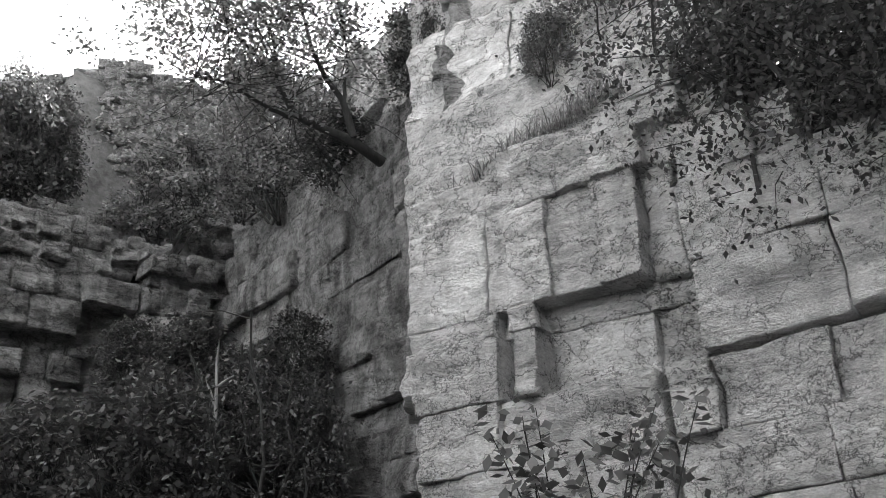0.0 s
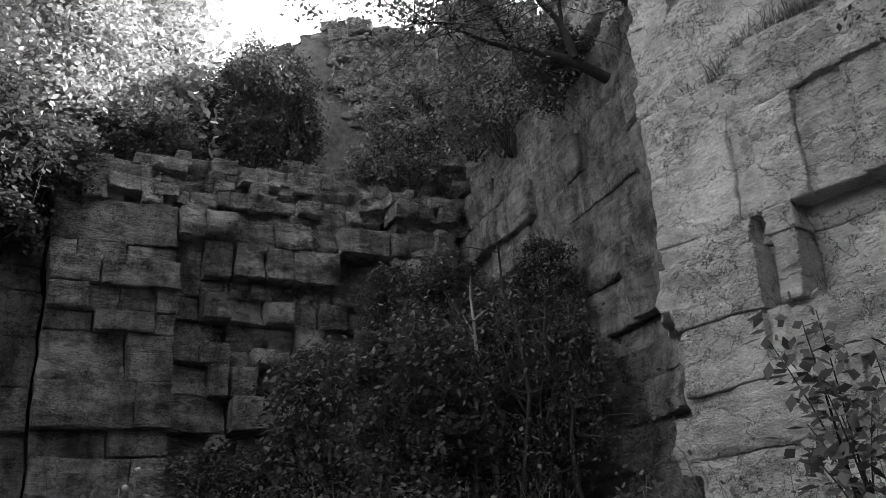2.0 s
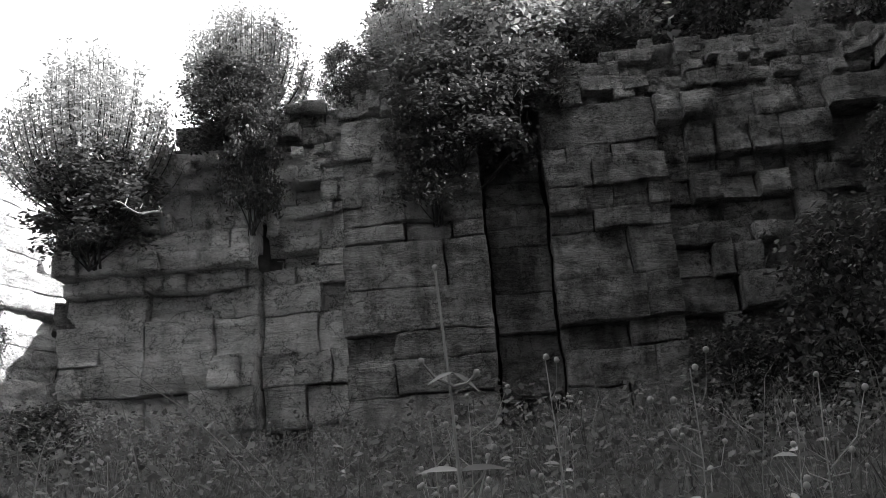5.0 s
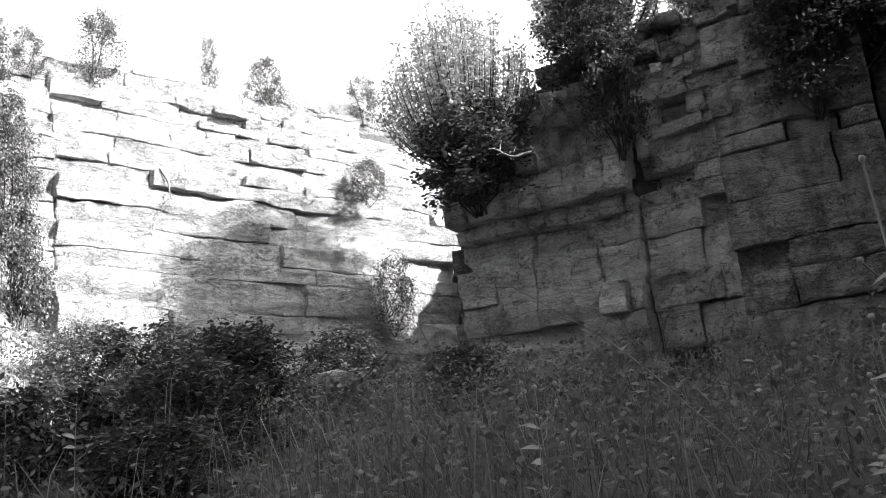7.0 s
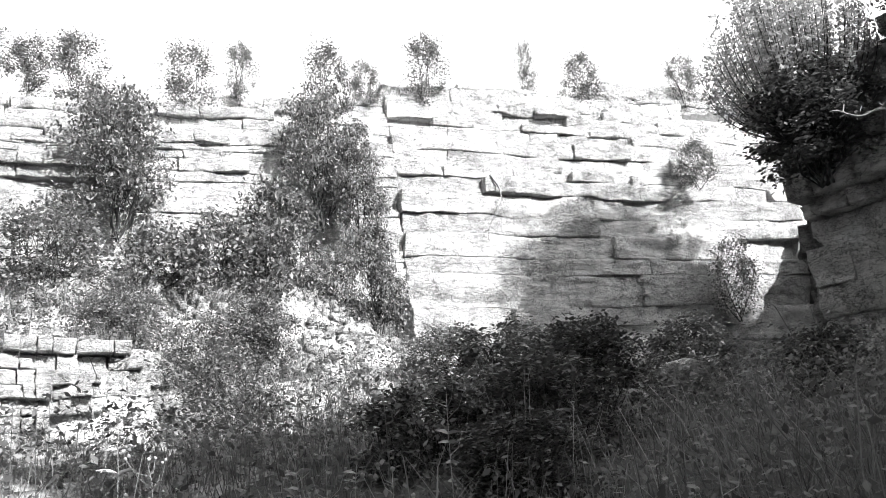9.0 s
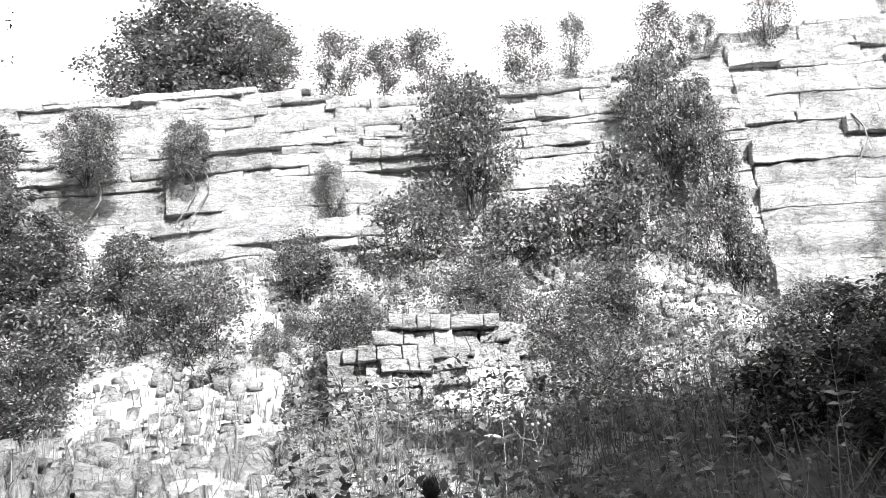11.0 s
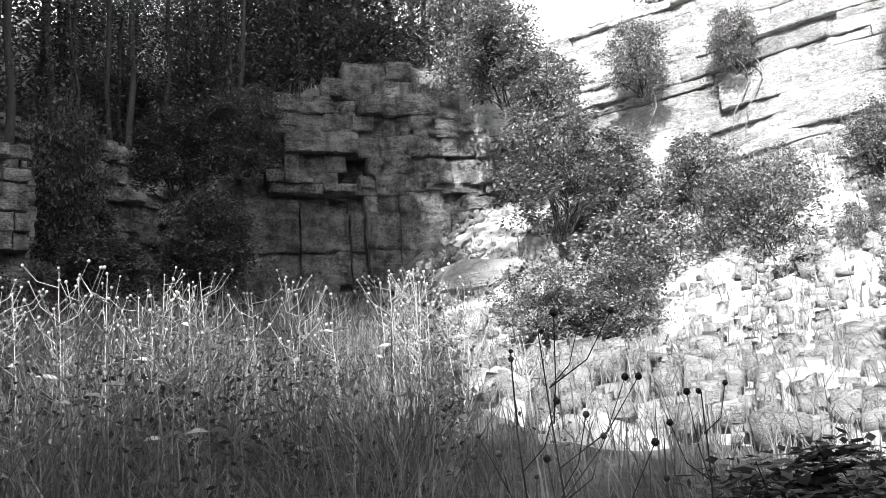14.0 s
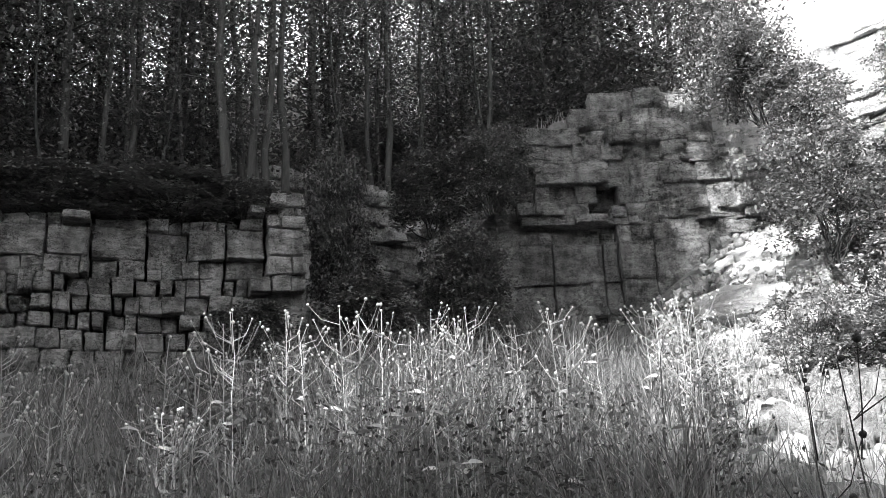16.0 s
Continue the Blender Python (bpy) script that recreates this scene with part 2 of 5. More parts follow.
def floor_z(x, y):
    """Height of the quarry floor and the scree, inside the cliffs."""
    r = np.hypot(x, y)
    z = 0.27 * np.clip(r - 1.6, 0, 7.4) + 0.15 * np.clip(r - 9.0, 0, 14)
    z = z - 0.7 * smooth(y, 8, 14) * smooth(x, -9, -3)
    z = z + 3.1 * smooth(-x, 11.5, 18.6) * smooth(y, -16, -11) * (1 - smooth(y, 3.5, 8.0))
    z = z + 0.95 * smooth(-x, 11.9, 12.4) * (1 - smooth(-x, 13.2, 15.5)) * np.exp(-((y + 0.2) / 1.3) ** 4)
    z = z + 0.35 * np.exp(-((x + 5.0) ** 2 + (y + 5.6) ** 2) / 9.0)
    return z + 0.10 * fbm(x * 0.6, y * 0.6, 0.3, 3) * smooth(r, 1, 5)


def ground_z(x, y):
    """Height of the whole ground sheet."""
    x, y = np.asarray(x, float), np.asarray(y, float)
    r, az = np.hypot(x, y), np.arctan2(-x, y)
    rr, zt = np.interp(az, AZ_TABLE, RIM_R), np.interp(az, AZ_TABLE, RIM_Z)
    deg = np.degrees(az)
    back = r - rr - 0.45
    top = zt - 0.12 + 0.04 * np.clip(back, 0, 60) + 0.12 * fbm(x * 0.5, y * 0.5, 5.0, 3)
    # the slope and the upper steps above the right-hand corner
    corner = smooth(deg, -13, -9) * (1 - smooth(deg, 1.5, 5.5))
    top = top + corner * (1.9 * smooth(back, 0.8, 3.0) + 4.4 * smooth(back, 3.6, 4.3))
    bench = smooth(deg, -38.0, -36.0) * (1 - smooth(deg, -24.5, -23))
    top = top - 3.0 * smooth(deg, 36, 40) * (1 - smooth(deg, 46.3, 47)) * smooth(back, 1.2, 3.5)
    top = top + bench * 6.0 * smooth(back, 1.3, 1.9)
    # a rise added behind the wood to block the sky between the trunks
    hill = smooth(deg, 124, 132) * (1 - 0.18 * smooth(deg, 146, 154)) + 0.82 * smooth(-deg, 150, 158)
    top = top + np.clip(hill, 0, 1) * 0.85 * np.clip(back - 4.5, 0, 16)
    # the pocket between the end cliff's outer corner and the sunlit cliff is floor
    line = -12.6 - (y - 12.2) * 0.264
    pocket = smooth(line - x, 0.5, 0.9) * smooth(x, -18.9, -18.6) * (1 - smooth(y, 17.3, 17.8)) * smooth(y, 9, 10)
    return floor_z(x, y) + (top - floor_z(x, y)) * smooth(back, 0, 0.35) * (1 - pocket)


def build_ground():
    az = np.radians(np.arange(-180, 180, 0.75))
    rings = np.concatenate([np.arange(0.4, 27.5, 0.25), [28, 29, 31, 34, 38, 45, 60, 90, 170, 420, 1300]])
    rad = np.broadcast_to(rings[None], (len(az), len(rings)))
    x, y = -np.sin(az)[:, None] * rad, np.cos(az)[:, None] * rad
    z = ground_z(x, y)
    n, m = rad.shape
    v = np.concatenate([np.stack([x, y, z], -1).reshape(-1, 3), [[0, 0, float(floor_z(0.0, 0.0))]]])
    i, j = np.meshgrid(np.arange(n), np.arange(m - 1), indexing="ij")
    k = (i + 1) % n
    quads = np.stack([i * m + j, i * m + j + 1, k * m + j + 1, k * m + j], -1).reshape(-1, 4)
    fan = np.stack([np.full(n, n * m), np.arange(n) * m, ((np.arange(n) + 1) % n) * m], -1)
    me = mesh_np("ground", v, [quads[:, ::-1], fan[:, ::-1]], SOIL)
    me.polygons.foreach_set("use_smooth", np.ones(len(me.polygons), bool))
    ob = tagged(new("ground", me), "dark soil and leaf litter of the quarry floor and rim", "ground", kind="structure")
    return ob


build_ground()


# ---- bedded rock ----
def steps(a, b, cell):
    """Places across a block: close to both edges, then even."""
    w = b - a
    edge = min(0.016, w * 0.2)
    n = int(np.clip(round(w / cell), 1, 34))
    return np.concatenate([[a], np.linspace(a + edge, b - edge, n + 1), [b]])


def block_mesh(name, place, s0, s1, z0, z1, off, mat, gap=0.01, rough=1.0, cell=0.08, depth=0.55):
    """One block of rock: a rough, round-edged front with sides that run back into the cliff. place(s, z, d) gives points in the world."""
    s0, s1, z0, z1 = s0 + gap / 2, s1 - gap / 2, z0 + gap / 2, z1 - gap / 2
    s, z = np.meshgrid(steps(s0, s1, cell), steps(z0, z1, cell), indexing="ij")
    near = np.minimum(np.minimum(s - s0, s1 - s), np.minimum(z - z0, z1 - z))
    chip = np.clip(0.006 + 0.03 * vnoise(s * 4 + off * 31, z * 4, 3.3), 0.002, 0.035)
    pull = np.clip(1 - near / 0.02, 0, 1) * chip * 0.7 + np.clip(1 - near / 0.07, 0, 1) * np.clip(vnoise(s * 3, z * 3 + off * 17, 1.3) - 0.45, 0, 1) * 0.08
    lean, tip = rng.normal(0, 0.04, 2)
    plates = fbm(s * 0.9 + off * 7, z * 2.6, off * 9, 3) * 3.0
    plates = np.floor(plates) + smooth(plates - np.floor(plates), 0.42, 0.58)
    ribs = vnoise(s * 1.4, z * 12 + vnoise(s * 2, z * 2, 0.5), off * 5)
    relief = 0.034 * plates + 0.010 * np.sign(ribs) * np.abs(ribs) ** 0.6 + 0.034 * fbm(s * 4, z * 6, 2.0 + off, 4)
    d = off + rough * relief - pull + lean * (s - (s0 + s1) / 2) + tip * (z - (z0 + z1) / 2)
    nx, nz = s.shape
    wob_s = s + 0.022 * fbm(s * 2.2, z * 2.5, 8.0, 4)
    wob_z = z + 0.022 * fbm(s * 1.8, z * 2.0, 4.0, 4)
    front = place(wob_s, wob_z, d).reshape(-1, 3)
    idx = np.arange(nx * nz).reshape(nx, nz)
    ring = np.concatenate([idx[:, 0], idx[-1, 1:], idx[-2::-1, -1], idx[0, -2:0:-1]])
    back = place(wob_s.ravel()[ring], wob_z.ravel()[ring], np.full(len(ring), off - depth))
    f = np.stack([idx[:-1, :-1], idx[1:, :-1], idx[1:, 1:], idx[:-1, 1:]], -1).reshape(-1, 4)
    b = nx * nz + np.arange(len(ring))
    side = np.stack([ring, b, np.roll(b, -1), np.roll(ring, -1)], -1)
    return mesh_np(name, np.concatenate([front, back]), [f, side], mat)


def face(p0, p1, dip=0.0, toward=(0, 0)):
    """A cliff face from p0 to p1: place(s, z, d), with d out of the rock towards the quarry."""
    p0, p1 = np.array(p0, float), np.array(p1, float)
    along = (p1 - p0) / np.linalg.norm(p1 - p0)
    out = np.array([-along[1], along[0]])
    if out @ (2 * np.array(toward) - p0 - p1) < 0:
        out = -out

    def place(s, z, d):
        s, z, d = (np.asarray(a, float) for a in (s, z, d))
        bend = 0.07 * vnoise(s * 0.45, z * 0.3, 6.1)
        rise = 0.05 * vnoise(s * 0.35, z * 0.25, 2.7) + dip * s
        return np.stack([p0[0] + along[0] * s + out[0] * (d + bend), p0[1] + along[1] * s + out[1] * (d + bend), z + rise], -1)
    return place, float(np.linalg.norm(p1 - p0))


def cut(a, b, lo, hi):
    """Joints from a to b at uneven steps."""
    out = [a]
    while out[-1] < b - lo * 0.6:
        out.append(min(b, out[-1] + rng.uniform(lo, hi)))
    out[-1] = b
    return out


def bedded(wall, place, beds, s0, s1, lo, hi, mat, push=None, top=None, low=None, fixed=(), jag=0.06, gap=0.01, rough=1.0, cell=0.075, skip=0.0, open_joint=0.012):
    """Courses of blocks between the heights in beds, from s0 to s1, joints lo to hi apart and at the fixed ones."""
    for z0, z1 in zip(beds[:-1], beds[1:]):
        marks = [s0, *[f for f in fixed if s0 < f < s1], s1]
        joints = [s0]
        for a, b in zip(marks[:-1], marks[1:]):
            thick = np.clip((z1 - z0) / 0.5, 0.55, 1.5)
            joints += cut(a, b, lo * thick, hi * thick)[1:]
        step = rng.normal(0, jag * 0.5)
        for a, b in zip(joints[:-1], joints[1:]):
            sc, zc = (a + b) / 2, (z0 + z1) / 2
            if top is not None and zc > top(sc) or low is not None and z1 < low(sc) or rng.random() < skip:
                continue
            off = step + rng.normal(0, jag) + (push(sc, zc) if push else 0.0)
            a, b = a + (open_joint if a in fixed else 0.0), b - (open_joint if b in fixed else 0.0)
            child("rock_block", block_mesh("rock_block", place, a, b, z0, z1, off, mat, gap * rng.choice([0.5, 0.8, 1.2, 2.6]), rough, cell), wall)


def cliff(name, label):
    return tagged(new(name), label, "cliff", kind="structure")


def heights(z0, z1, lo, hi, keep=()):
    out = [z0]
    for k in sorted([k for k in keep if z0 < k < z1]) + [z1]:
        out += cut(out[-1], k, lo, hi)[1:]
    return out


# the right-hand cliff: large pale blocks with a square hollow, an overhang and an open joint
A_FACE, A_LEN = face((3.24, 8.02), (8.25, 0.0))
wall_a = cliff("wall_right", "pale grey bedded limestone cliff with large square blocks and open joints")
# each bed: bottom, top, then (from, to, how far proud)
A_BEDS = [
    (1.0, 1.7, [(0, 1.3, 0), (1.3, 2.3, 0.03), (2.3, 3.4, 0.0), (3.4, 4.8, 0.04)]),
    (1.7, 2.25, [(-0.05, 0.9, 0), (0.9, 2.3, 0.03), (2.3, 3.9, 0.02), (3.9, 5.0, 0.0)]),
    (2.25, 2.8, [(-0.05, 1.0, 0), (1.0, 1.6, -0.02), (1.6, 2.25, 0.03), (2.25, 2.7, 0.0), (2.7, 3.5, 0.03), (3.5, 4.8, 0.02)]),
    (2.8, 3.33, [(-0.05, 0.8, 0.0), (0.8, 1.5, 0.03), (1.5, 2.25, 0.0), (2.3, 2.62, 0.02), (2.62, 3.45, 0.04), (3.45, 4.1, 0.06), (4.1, 5.0, 0.02)]),
    (3.33, 3.9, [(-0.05, 0.82, 0.04), (0.82, 0.96, -0.02), (0.96, 1.62, 0.0), (1.62, 2.26, 0.03), (2.34, 2.68, 0.06), (2.7, 3.58, 0.03), (3.58, 4.6, 0.0)]),
    (3.9, 4.5, [(-0.08, 0.86, 0.05), (0.86, 1.02, -0.22), (1.02, 1.22, 0.02), (1.22, 2.2, -0.26), (2.2, 2.6, -0.30)]),
    (4.5, 4.73, [(-0.08, 0.84, 0.04), (0.84, 0.98, -0.14), (0.98, 1.24, 0.05), (1.24, 2.3, -0.24), (2.3, 2.6, -0.28)]),
    (4.73, 5.75, [(-0.1, 0.75, 0.02), (0.75, 1.0, 0.0), (1.0, 1.42, 0.04), (1.42, 1.88, 0.0), (1.88, 2.28, 0.05), (2.28, 2.58, -0.16)]),
    (5.75, 6.16, [(-0.1, 0.68, 0.0), (0.68, 1.08, -0.03), (1.1, 1.92, 0.04), (1.92, 2.38, 0.06), (2.38, 2.64, -0.1)]),
    (6.12, 6.42, [(0.45, 1.04, -0.10), (1.06, 1.96, -0.04), (1.96, 2.8, -0.02)]),
    (6.42, 6.86, [(1.35, 2.0, -0.25), (2.0, 2.36, -0.2), (2.36, 2.78, 0.02)]),
    (3.96, 4.70, [(2.67, 3.76, 0.0), (3.78, 5.0, 0.06)]),
    (4.70, 5.42, [(2.66, 3.80, 0.06), (3.80, 5.0, -0.02)]),
    (5.42, 6.02, [(2.68, 3.35, 0.02), (3.35, 3.7, -0.12)]),
    (6.02, 6.3, [(2.74, 3.1, -0.10)]),
]
for z0, z1, row in A_BEDS:
    for s0, s1, off in row:
        child("rock_block", block_mesh("rock_block", A_FACE, s0, s1, z0, z1, off + rng.normal(0, 0.008), ROCK_PALE, 0.008, 0.62, 0.036), wall_a)
# the left flank of the right-hand cliff, out of the square corner, and what closes it behind the camera
flank, flank_len = face((3.24, 8.02), (4.2, 10.2), toward=(0, 14))
bedded(wall_a, flank, heights(1.8, 6.3, 0.35, 0.7), -0.02, flank_len, 0.6, 1.2, ROCK_PALE)
bedded(wall_a, A_FACE, heights(0.6, 4.7, 0.5, 0.8), 5.0, A_LEN, 0.8, 1.6, ROCK_PALE)
for p, q in (((8.25, 0), (12, -6)), ((12, -6), (13, -16)), ((13, -16), (4, -18))):
    pl, n = face(p, q)
    bedded(wall_a, pl, heights(1.0, 6.2, 0.6, 1.0), 0, n, 1.2, 2.4, ROCK_GREY, cell=0.3)

# the upper step above its bench
wall_a2 = cliff("wall_right_upper", "smooth pale limestone step above a grassy bench")
up_face, up_len = face((4.02, 9.0), (6.9, 4.4))
bedded(wall_a2, up_face, heights(5.9, 13.0, 0.7, 1.5), -0.6, 3.3, 0.9, 1.8, ROCK_PALE, push=lambda s, z: -0.10 * (z - 6) * 0.5, gap=0.008, jag=0.02, cell=0.08)
side_face, side_len = face((4.02, 9.0), (4.9, 11.4), toward=(0, 14))
bedded(wall_a2, side_face, heights(8.0, 13.0, 0.4, 0.9), 0, side_len, 0.5, 1.2, ROCK_MID)

# the recess between the right-hand cliff and the end cliff
wall_r = cliff("wall_recess", "shaded limestone face with sloping ledges in the corner")
REC, rec_len = face((2.54, 16.0), (4.1, 10.2))
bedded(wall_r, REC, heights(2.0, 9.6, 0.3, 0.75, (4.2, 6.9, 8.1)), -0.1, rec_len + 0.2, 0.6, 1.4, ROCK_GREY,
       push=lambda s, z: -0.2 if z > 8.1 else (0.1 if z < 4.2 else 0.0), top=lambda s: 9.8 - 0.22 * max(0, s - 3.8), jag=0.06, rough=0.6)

up_rec, up_rec_len = face((3.6, 18.6), (4.9, 11.2))
bedded(wall_r, up_rec, heights(9.0, 13.6, 0.3, 0.7), 0, up_rec_len, 0.5, 1.3, ROCK_MID, lambda s, z: -0.12 * (z - 9), jag=0.13, rough=0.6, top=lambda s: 13.4 - 0.25 * abs(s - 4))

ledges, ledge_len = face((-1.2, 16.0), (3.3, 17.5), toward=(0, 8))
bedded(wall_r, ledges, heights(8.6, 10.9, 0.14, 0.36), 0, ledge_len, 0.3, 1.0, ROCK_MID, lambda s, z: -0.22 * (z - 9), jag=0.12, rough=0.8, top=lambda s: 10.1 + 0.5 * vnoise(s * 1.3, 0.2, 0.5))

# the crag above the corner
wall_k = cliff("crag", "thin-bedded weathered crag above the corner")
crag, crag_len = face((-2.2, 20.3), (6.4, 18.4))
bedded(wall_k, crag, heights(10.6, 16.1, 0.16, 0.4), 0, crag_len, 0.4, 1.2, ROCK_GREY, top=lambda s: 15.9 - 0.5 * abs(s - 2.8) ** 0.8 + (1.5 if s > 5 else 0), jag=0.12, cell=0.11)

# the end cliff, in shade
wall_b = cliff("wall_end", "dark shaded limestone cliff with a rounded buttress and deep vertical joints")
END, end_len = face((-11.4, 11.0), (2.54, 16.0))


def end_push(s, z):
    p = 0.0
    if 4.6 < s < 6.8:
        p += 0.65 * math.sqrt(max(0.0, 1 - ((s - 5.8) / 1.25) ** 2)) - (0.25 if z > 7.6 else 0)
    elif s < 4.6:
        p += 0.15 if z < 5.8 else (0.40 if 5.8 < z < 6.8 and s < 3.2 else -0.05)
        if 3.2 < s:
            p -= 0.35
    if 6.8 < s < 7.75:
        p -= 0.22
    if 7.75 < s < 9.6:
        p += 0.28 if z < 6.5 else (0.42 if z < 6.95 else 0.2)
    if s >= 9.6:
        p += -0.10 if z < 6.9 else 0.05
        if 13.1 < s < 14.3 and 7.0 < z < 8.6:
            p += 0.55
        if 9.9 < s < 11.6 and 6.9 < z < 8.0:
            p += 0.12
    if z > 8.0:
        p -= 0.25 * (z - 8.0)
    return p


JOINTS_B = (1.35, 3.15, 4.58, 6.8, 7.75, 9.62, 10.5, 13.15, 14.3)
END_TOP = lambda s: float(np.interp(s, [0, 1.7, 4.2, 7.8, 10.2, 15], [8.0, 8.3, 9.0, 8.9, 9.1, 9.0]))
# Beds left of 6.8 are paler: the sunlit cliff's bounce is put into the colour.
bedded(wall_b, END, heights(1.6, 6.5, 0.3, 0.75, (4.45, 5.85)), 0, 4.58, 0.4, 1.1, ROCK_PALE, end_push, fixed=JOINTS_B, jag=0.10, rough=0.8, gap=0.016)
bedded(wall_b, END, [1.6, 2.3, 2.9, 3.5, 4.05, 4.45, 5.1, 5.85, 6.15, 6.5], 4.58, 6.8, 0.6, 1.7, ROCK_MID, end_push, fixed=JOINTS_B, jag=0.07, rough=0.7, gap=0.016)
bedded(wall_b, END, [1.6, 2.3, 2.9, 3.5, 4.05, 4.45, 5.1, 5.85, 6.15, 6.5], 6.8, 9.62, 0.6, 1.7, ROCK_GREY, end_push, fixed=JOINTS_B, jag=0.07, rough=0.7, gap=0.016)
bedded(wall_b, END, heights(6.5, 8.0, 0.16, 0.36), 0, 4.58, 0.3, 0.9, ROCK_PALE, end_push, END_TOP, fixed=JOINTS_B, jag=0.11, rough=0.8, gap=0.016)
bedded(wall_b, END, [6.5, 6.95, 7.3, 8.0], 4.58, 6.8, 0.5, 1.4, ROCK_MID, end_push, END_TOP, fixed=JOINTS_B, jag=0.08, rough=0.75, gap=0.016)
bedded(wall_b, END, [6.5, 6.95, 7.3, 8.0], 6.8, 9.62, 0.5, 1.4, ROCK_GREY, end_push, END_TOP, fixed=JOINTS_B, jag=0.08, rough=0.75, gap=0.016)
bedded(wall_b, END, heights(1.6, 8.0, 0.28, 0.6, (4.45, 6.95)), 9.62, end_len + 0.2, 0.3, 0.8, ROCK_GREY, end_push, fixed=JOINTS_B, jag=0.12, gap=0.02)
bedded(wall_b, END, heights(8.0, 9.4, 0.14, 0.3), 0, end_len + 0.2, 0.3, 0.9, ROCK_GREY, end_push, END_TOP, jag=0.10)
for p, q in (((-11.4, 11.0), (-12.6, 12.2)), ((-12.6, 12.2), (-14.0, 17.5)), ((-14.0, 17.5), (-19.0, 18.0))):
    pl, n = face(p, q, toward=(-17, 14))
    bedded(wall_b, pl, heights(2.2, 8.0, 0.35, 0.7), 0, n, 0.6, 1.4, ROCK_GREY, jag=0.08, cell=0.16)

# the sunlit cliff
wall_c = cliff("wall_sunlit", "white thin-bedded limestone cliff in full sun")
SUNLIT, sun_len = face((-19.0, -9.5), (-19.0, 18.0))
SUN_TOP = lambda s: float(np.interp(s, [-1, 0.6, 2.2, 5, 7.4, 9.3, 12.2, 16.2, 17.6, 20.7, 23.3, 27], [11.2, 11.6, 11.3, 11.5, 10.95, 10.7, 11.0, 11.4, 11.8, 12.15, 12.2, 12.3]))
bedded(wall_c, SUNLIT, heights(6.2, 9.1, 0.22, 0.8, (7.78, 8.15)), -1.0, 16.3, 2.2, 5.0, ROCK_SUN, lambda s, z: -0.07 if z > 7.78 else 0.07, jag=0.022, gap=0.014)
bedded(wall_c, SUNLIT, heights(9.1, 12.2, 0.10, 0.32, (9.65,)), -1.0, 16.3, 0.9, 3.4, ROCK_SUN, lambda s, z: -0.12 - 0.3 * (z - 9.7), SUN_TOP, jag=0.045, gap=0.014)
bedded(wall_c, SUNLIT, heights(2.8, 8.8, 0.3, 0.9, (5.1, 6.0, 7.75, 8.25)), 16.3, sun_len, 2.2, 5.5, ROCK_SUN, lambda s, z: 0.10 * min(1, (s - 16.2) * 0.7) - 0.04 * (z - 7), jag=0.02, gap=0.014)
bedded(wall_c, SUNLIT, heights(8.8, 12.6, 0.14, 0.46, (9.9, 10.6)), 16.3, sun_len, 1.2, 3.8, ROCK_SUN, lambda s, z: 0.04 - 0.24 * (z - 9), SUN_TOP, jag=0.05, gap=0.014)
wall_c2 = cliff("outcrop", "low white limestone outcrop standing out of the scree")
out_face, out_len = face((-11.85, -1.25), (-12.0, 0.8))
bedded(wall_c2, out_face, heights(1.9, 4.5, 0.08, 0.24), -0.3, out_len + 0.3, 0.25, 0.9, ROCK_SUN, lambda s, z: (0.2 if z < 2.9 else 0.0) - 0.25 * abs(s - 1.0) - 0.1 * (z - 3), top=lambda s: 4.4 - 0.5 * abs(s - 1.0) + 0.3 * vnoise(s * 2.5, 0.3, 0.1), jag=0.06, gap=0.012, rough=1.4, cell=0.05)

# the shaded buttress and the low wall under the wood
wall_d = cliff("wall_buttress", "shaded limestone buttress with an overhanging block under the wood")
BUTT, butt_len = face((-14.0, -14.5), (-16.6, -12.3))
BUTT_TOP = lambda s: float(np.interp(s, [-0.5, 0.5, 1.3, 2.2, 3.7, 4.5, 5.0], [8.1, 9.5, 10.0, 10.6, 10.7, 9.9, 9.6]))


def butt_push(s, z):
    p = -0.10 * max(0.0, z - 8.6)
    if z > 7.3 and 0.3 < s < 2.0:
        p += 0.34
    if 2.0 <= s < 2.35 and 7.2 < z < 8.8:
        p -= 0.45
    if s >= 2.35:
        p += 0.16
    return p


# Shade on the buttress is partly painted, through the darkest rock.
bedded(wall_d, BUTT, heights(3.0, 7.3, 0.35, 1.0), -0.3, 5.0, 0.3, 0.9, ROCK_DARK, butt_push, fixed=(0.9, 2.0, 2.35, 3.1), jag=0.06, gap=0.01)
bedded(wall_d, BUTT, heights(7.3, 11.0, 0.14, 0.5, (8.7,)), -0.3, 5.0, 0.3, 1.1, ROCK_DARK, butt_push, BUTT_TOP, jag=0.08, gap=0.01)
for p, q in (((-14.0, -14.5), (-15.0, -18.0)), ((-15.0, -18.0), (-10.0, -18.0)), ((-10.0, -18.0), (-8.8, -14.6)), ((-17.6, -11.4), (-19.0, -9.5))):
    pl, n = face(p, q, toward=(-11.5, -14))
    bedded(wall_d, pl, heights(3.0, 9.4, 0.16, 0.42), 0, n, 0.35, 1.0, ROCK_GREY, jag=0.10, gap=0.02, top=lambda s, h=6.9 if q[0] > -9 else 9.3: h)
pl, n = face((-16.6, -12.3), (-17.6, -11.4), toward=(-11.5, -9))
bedded(wall_d, pl, heights(5.0, 10.4, 0.25, 0.7), -0.1, n + 0.1, 0.5, 1.2, ROCK_GREY)
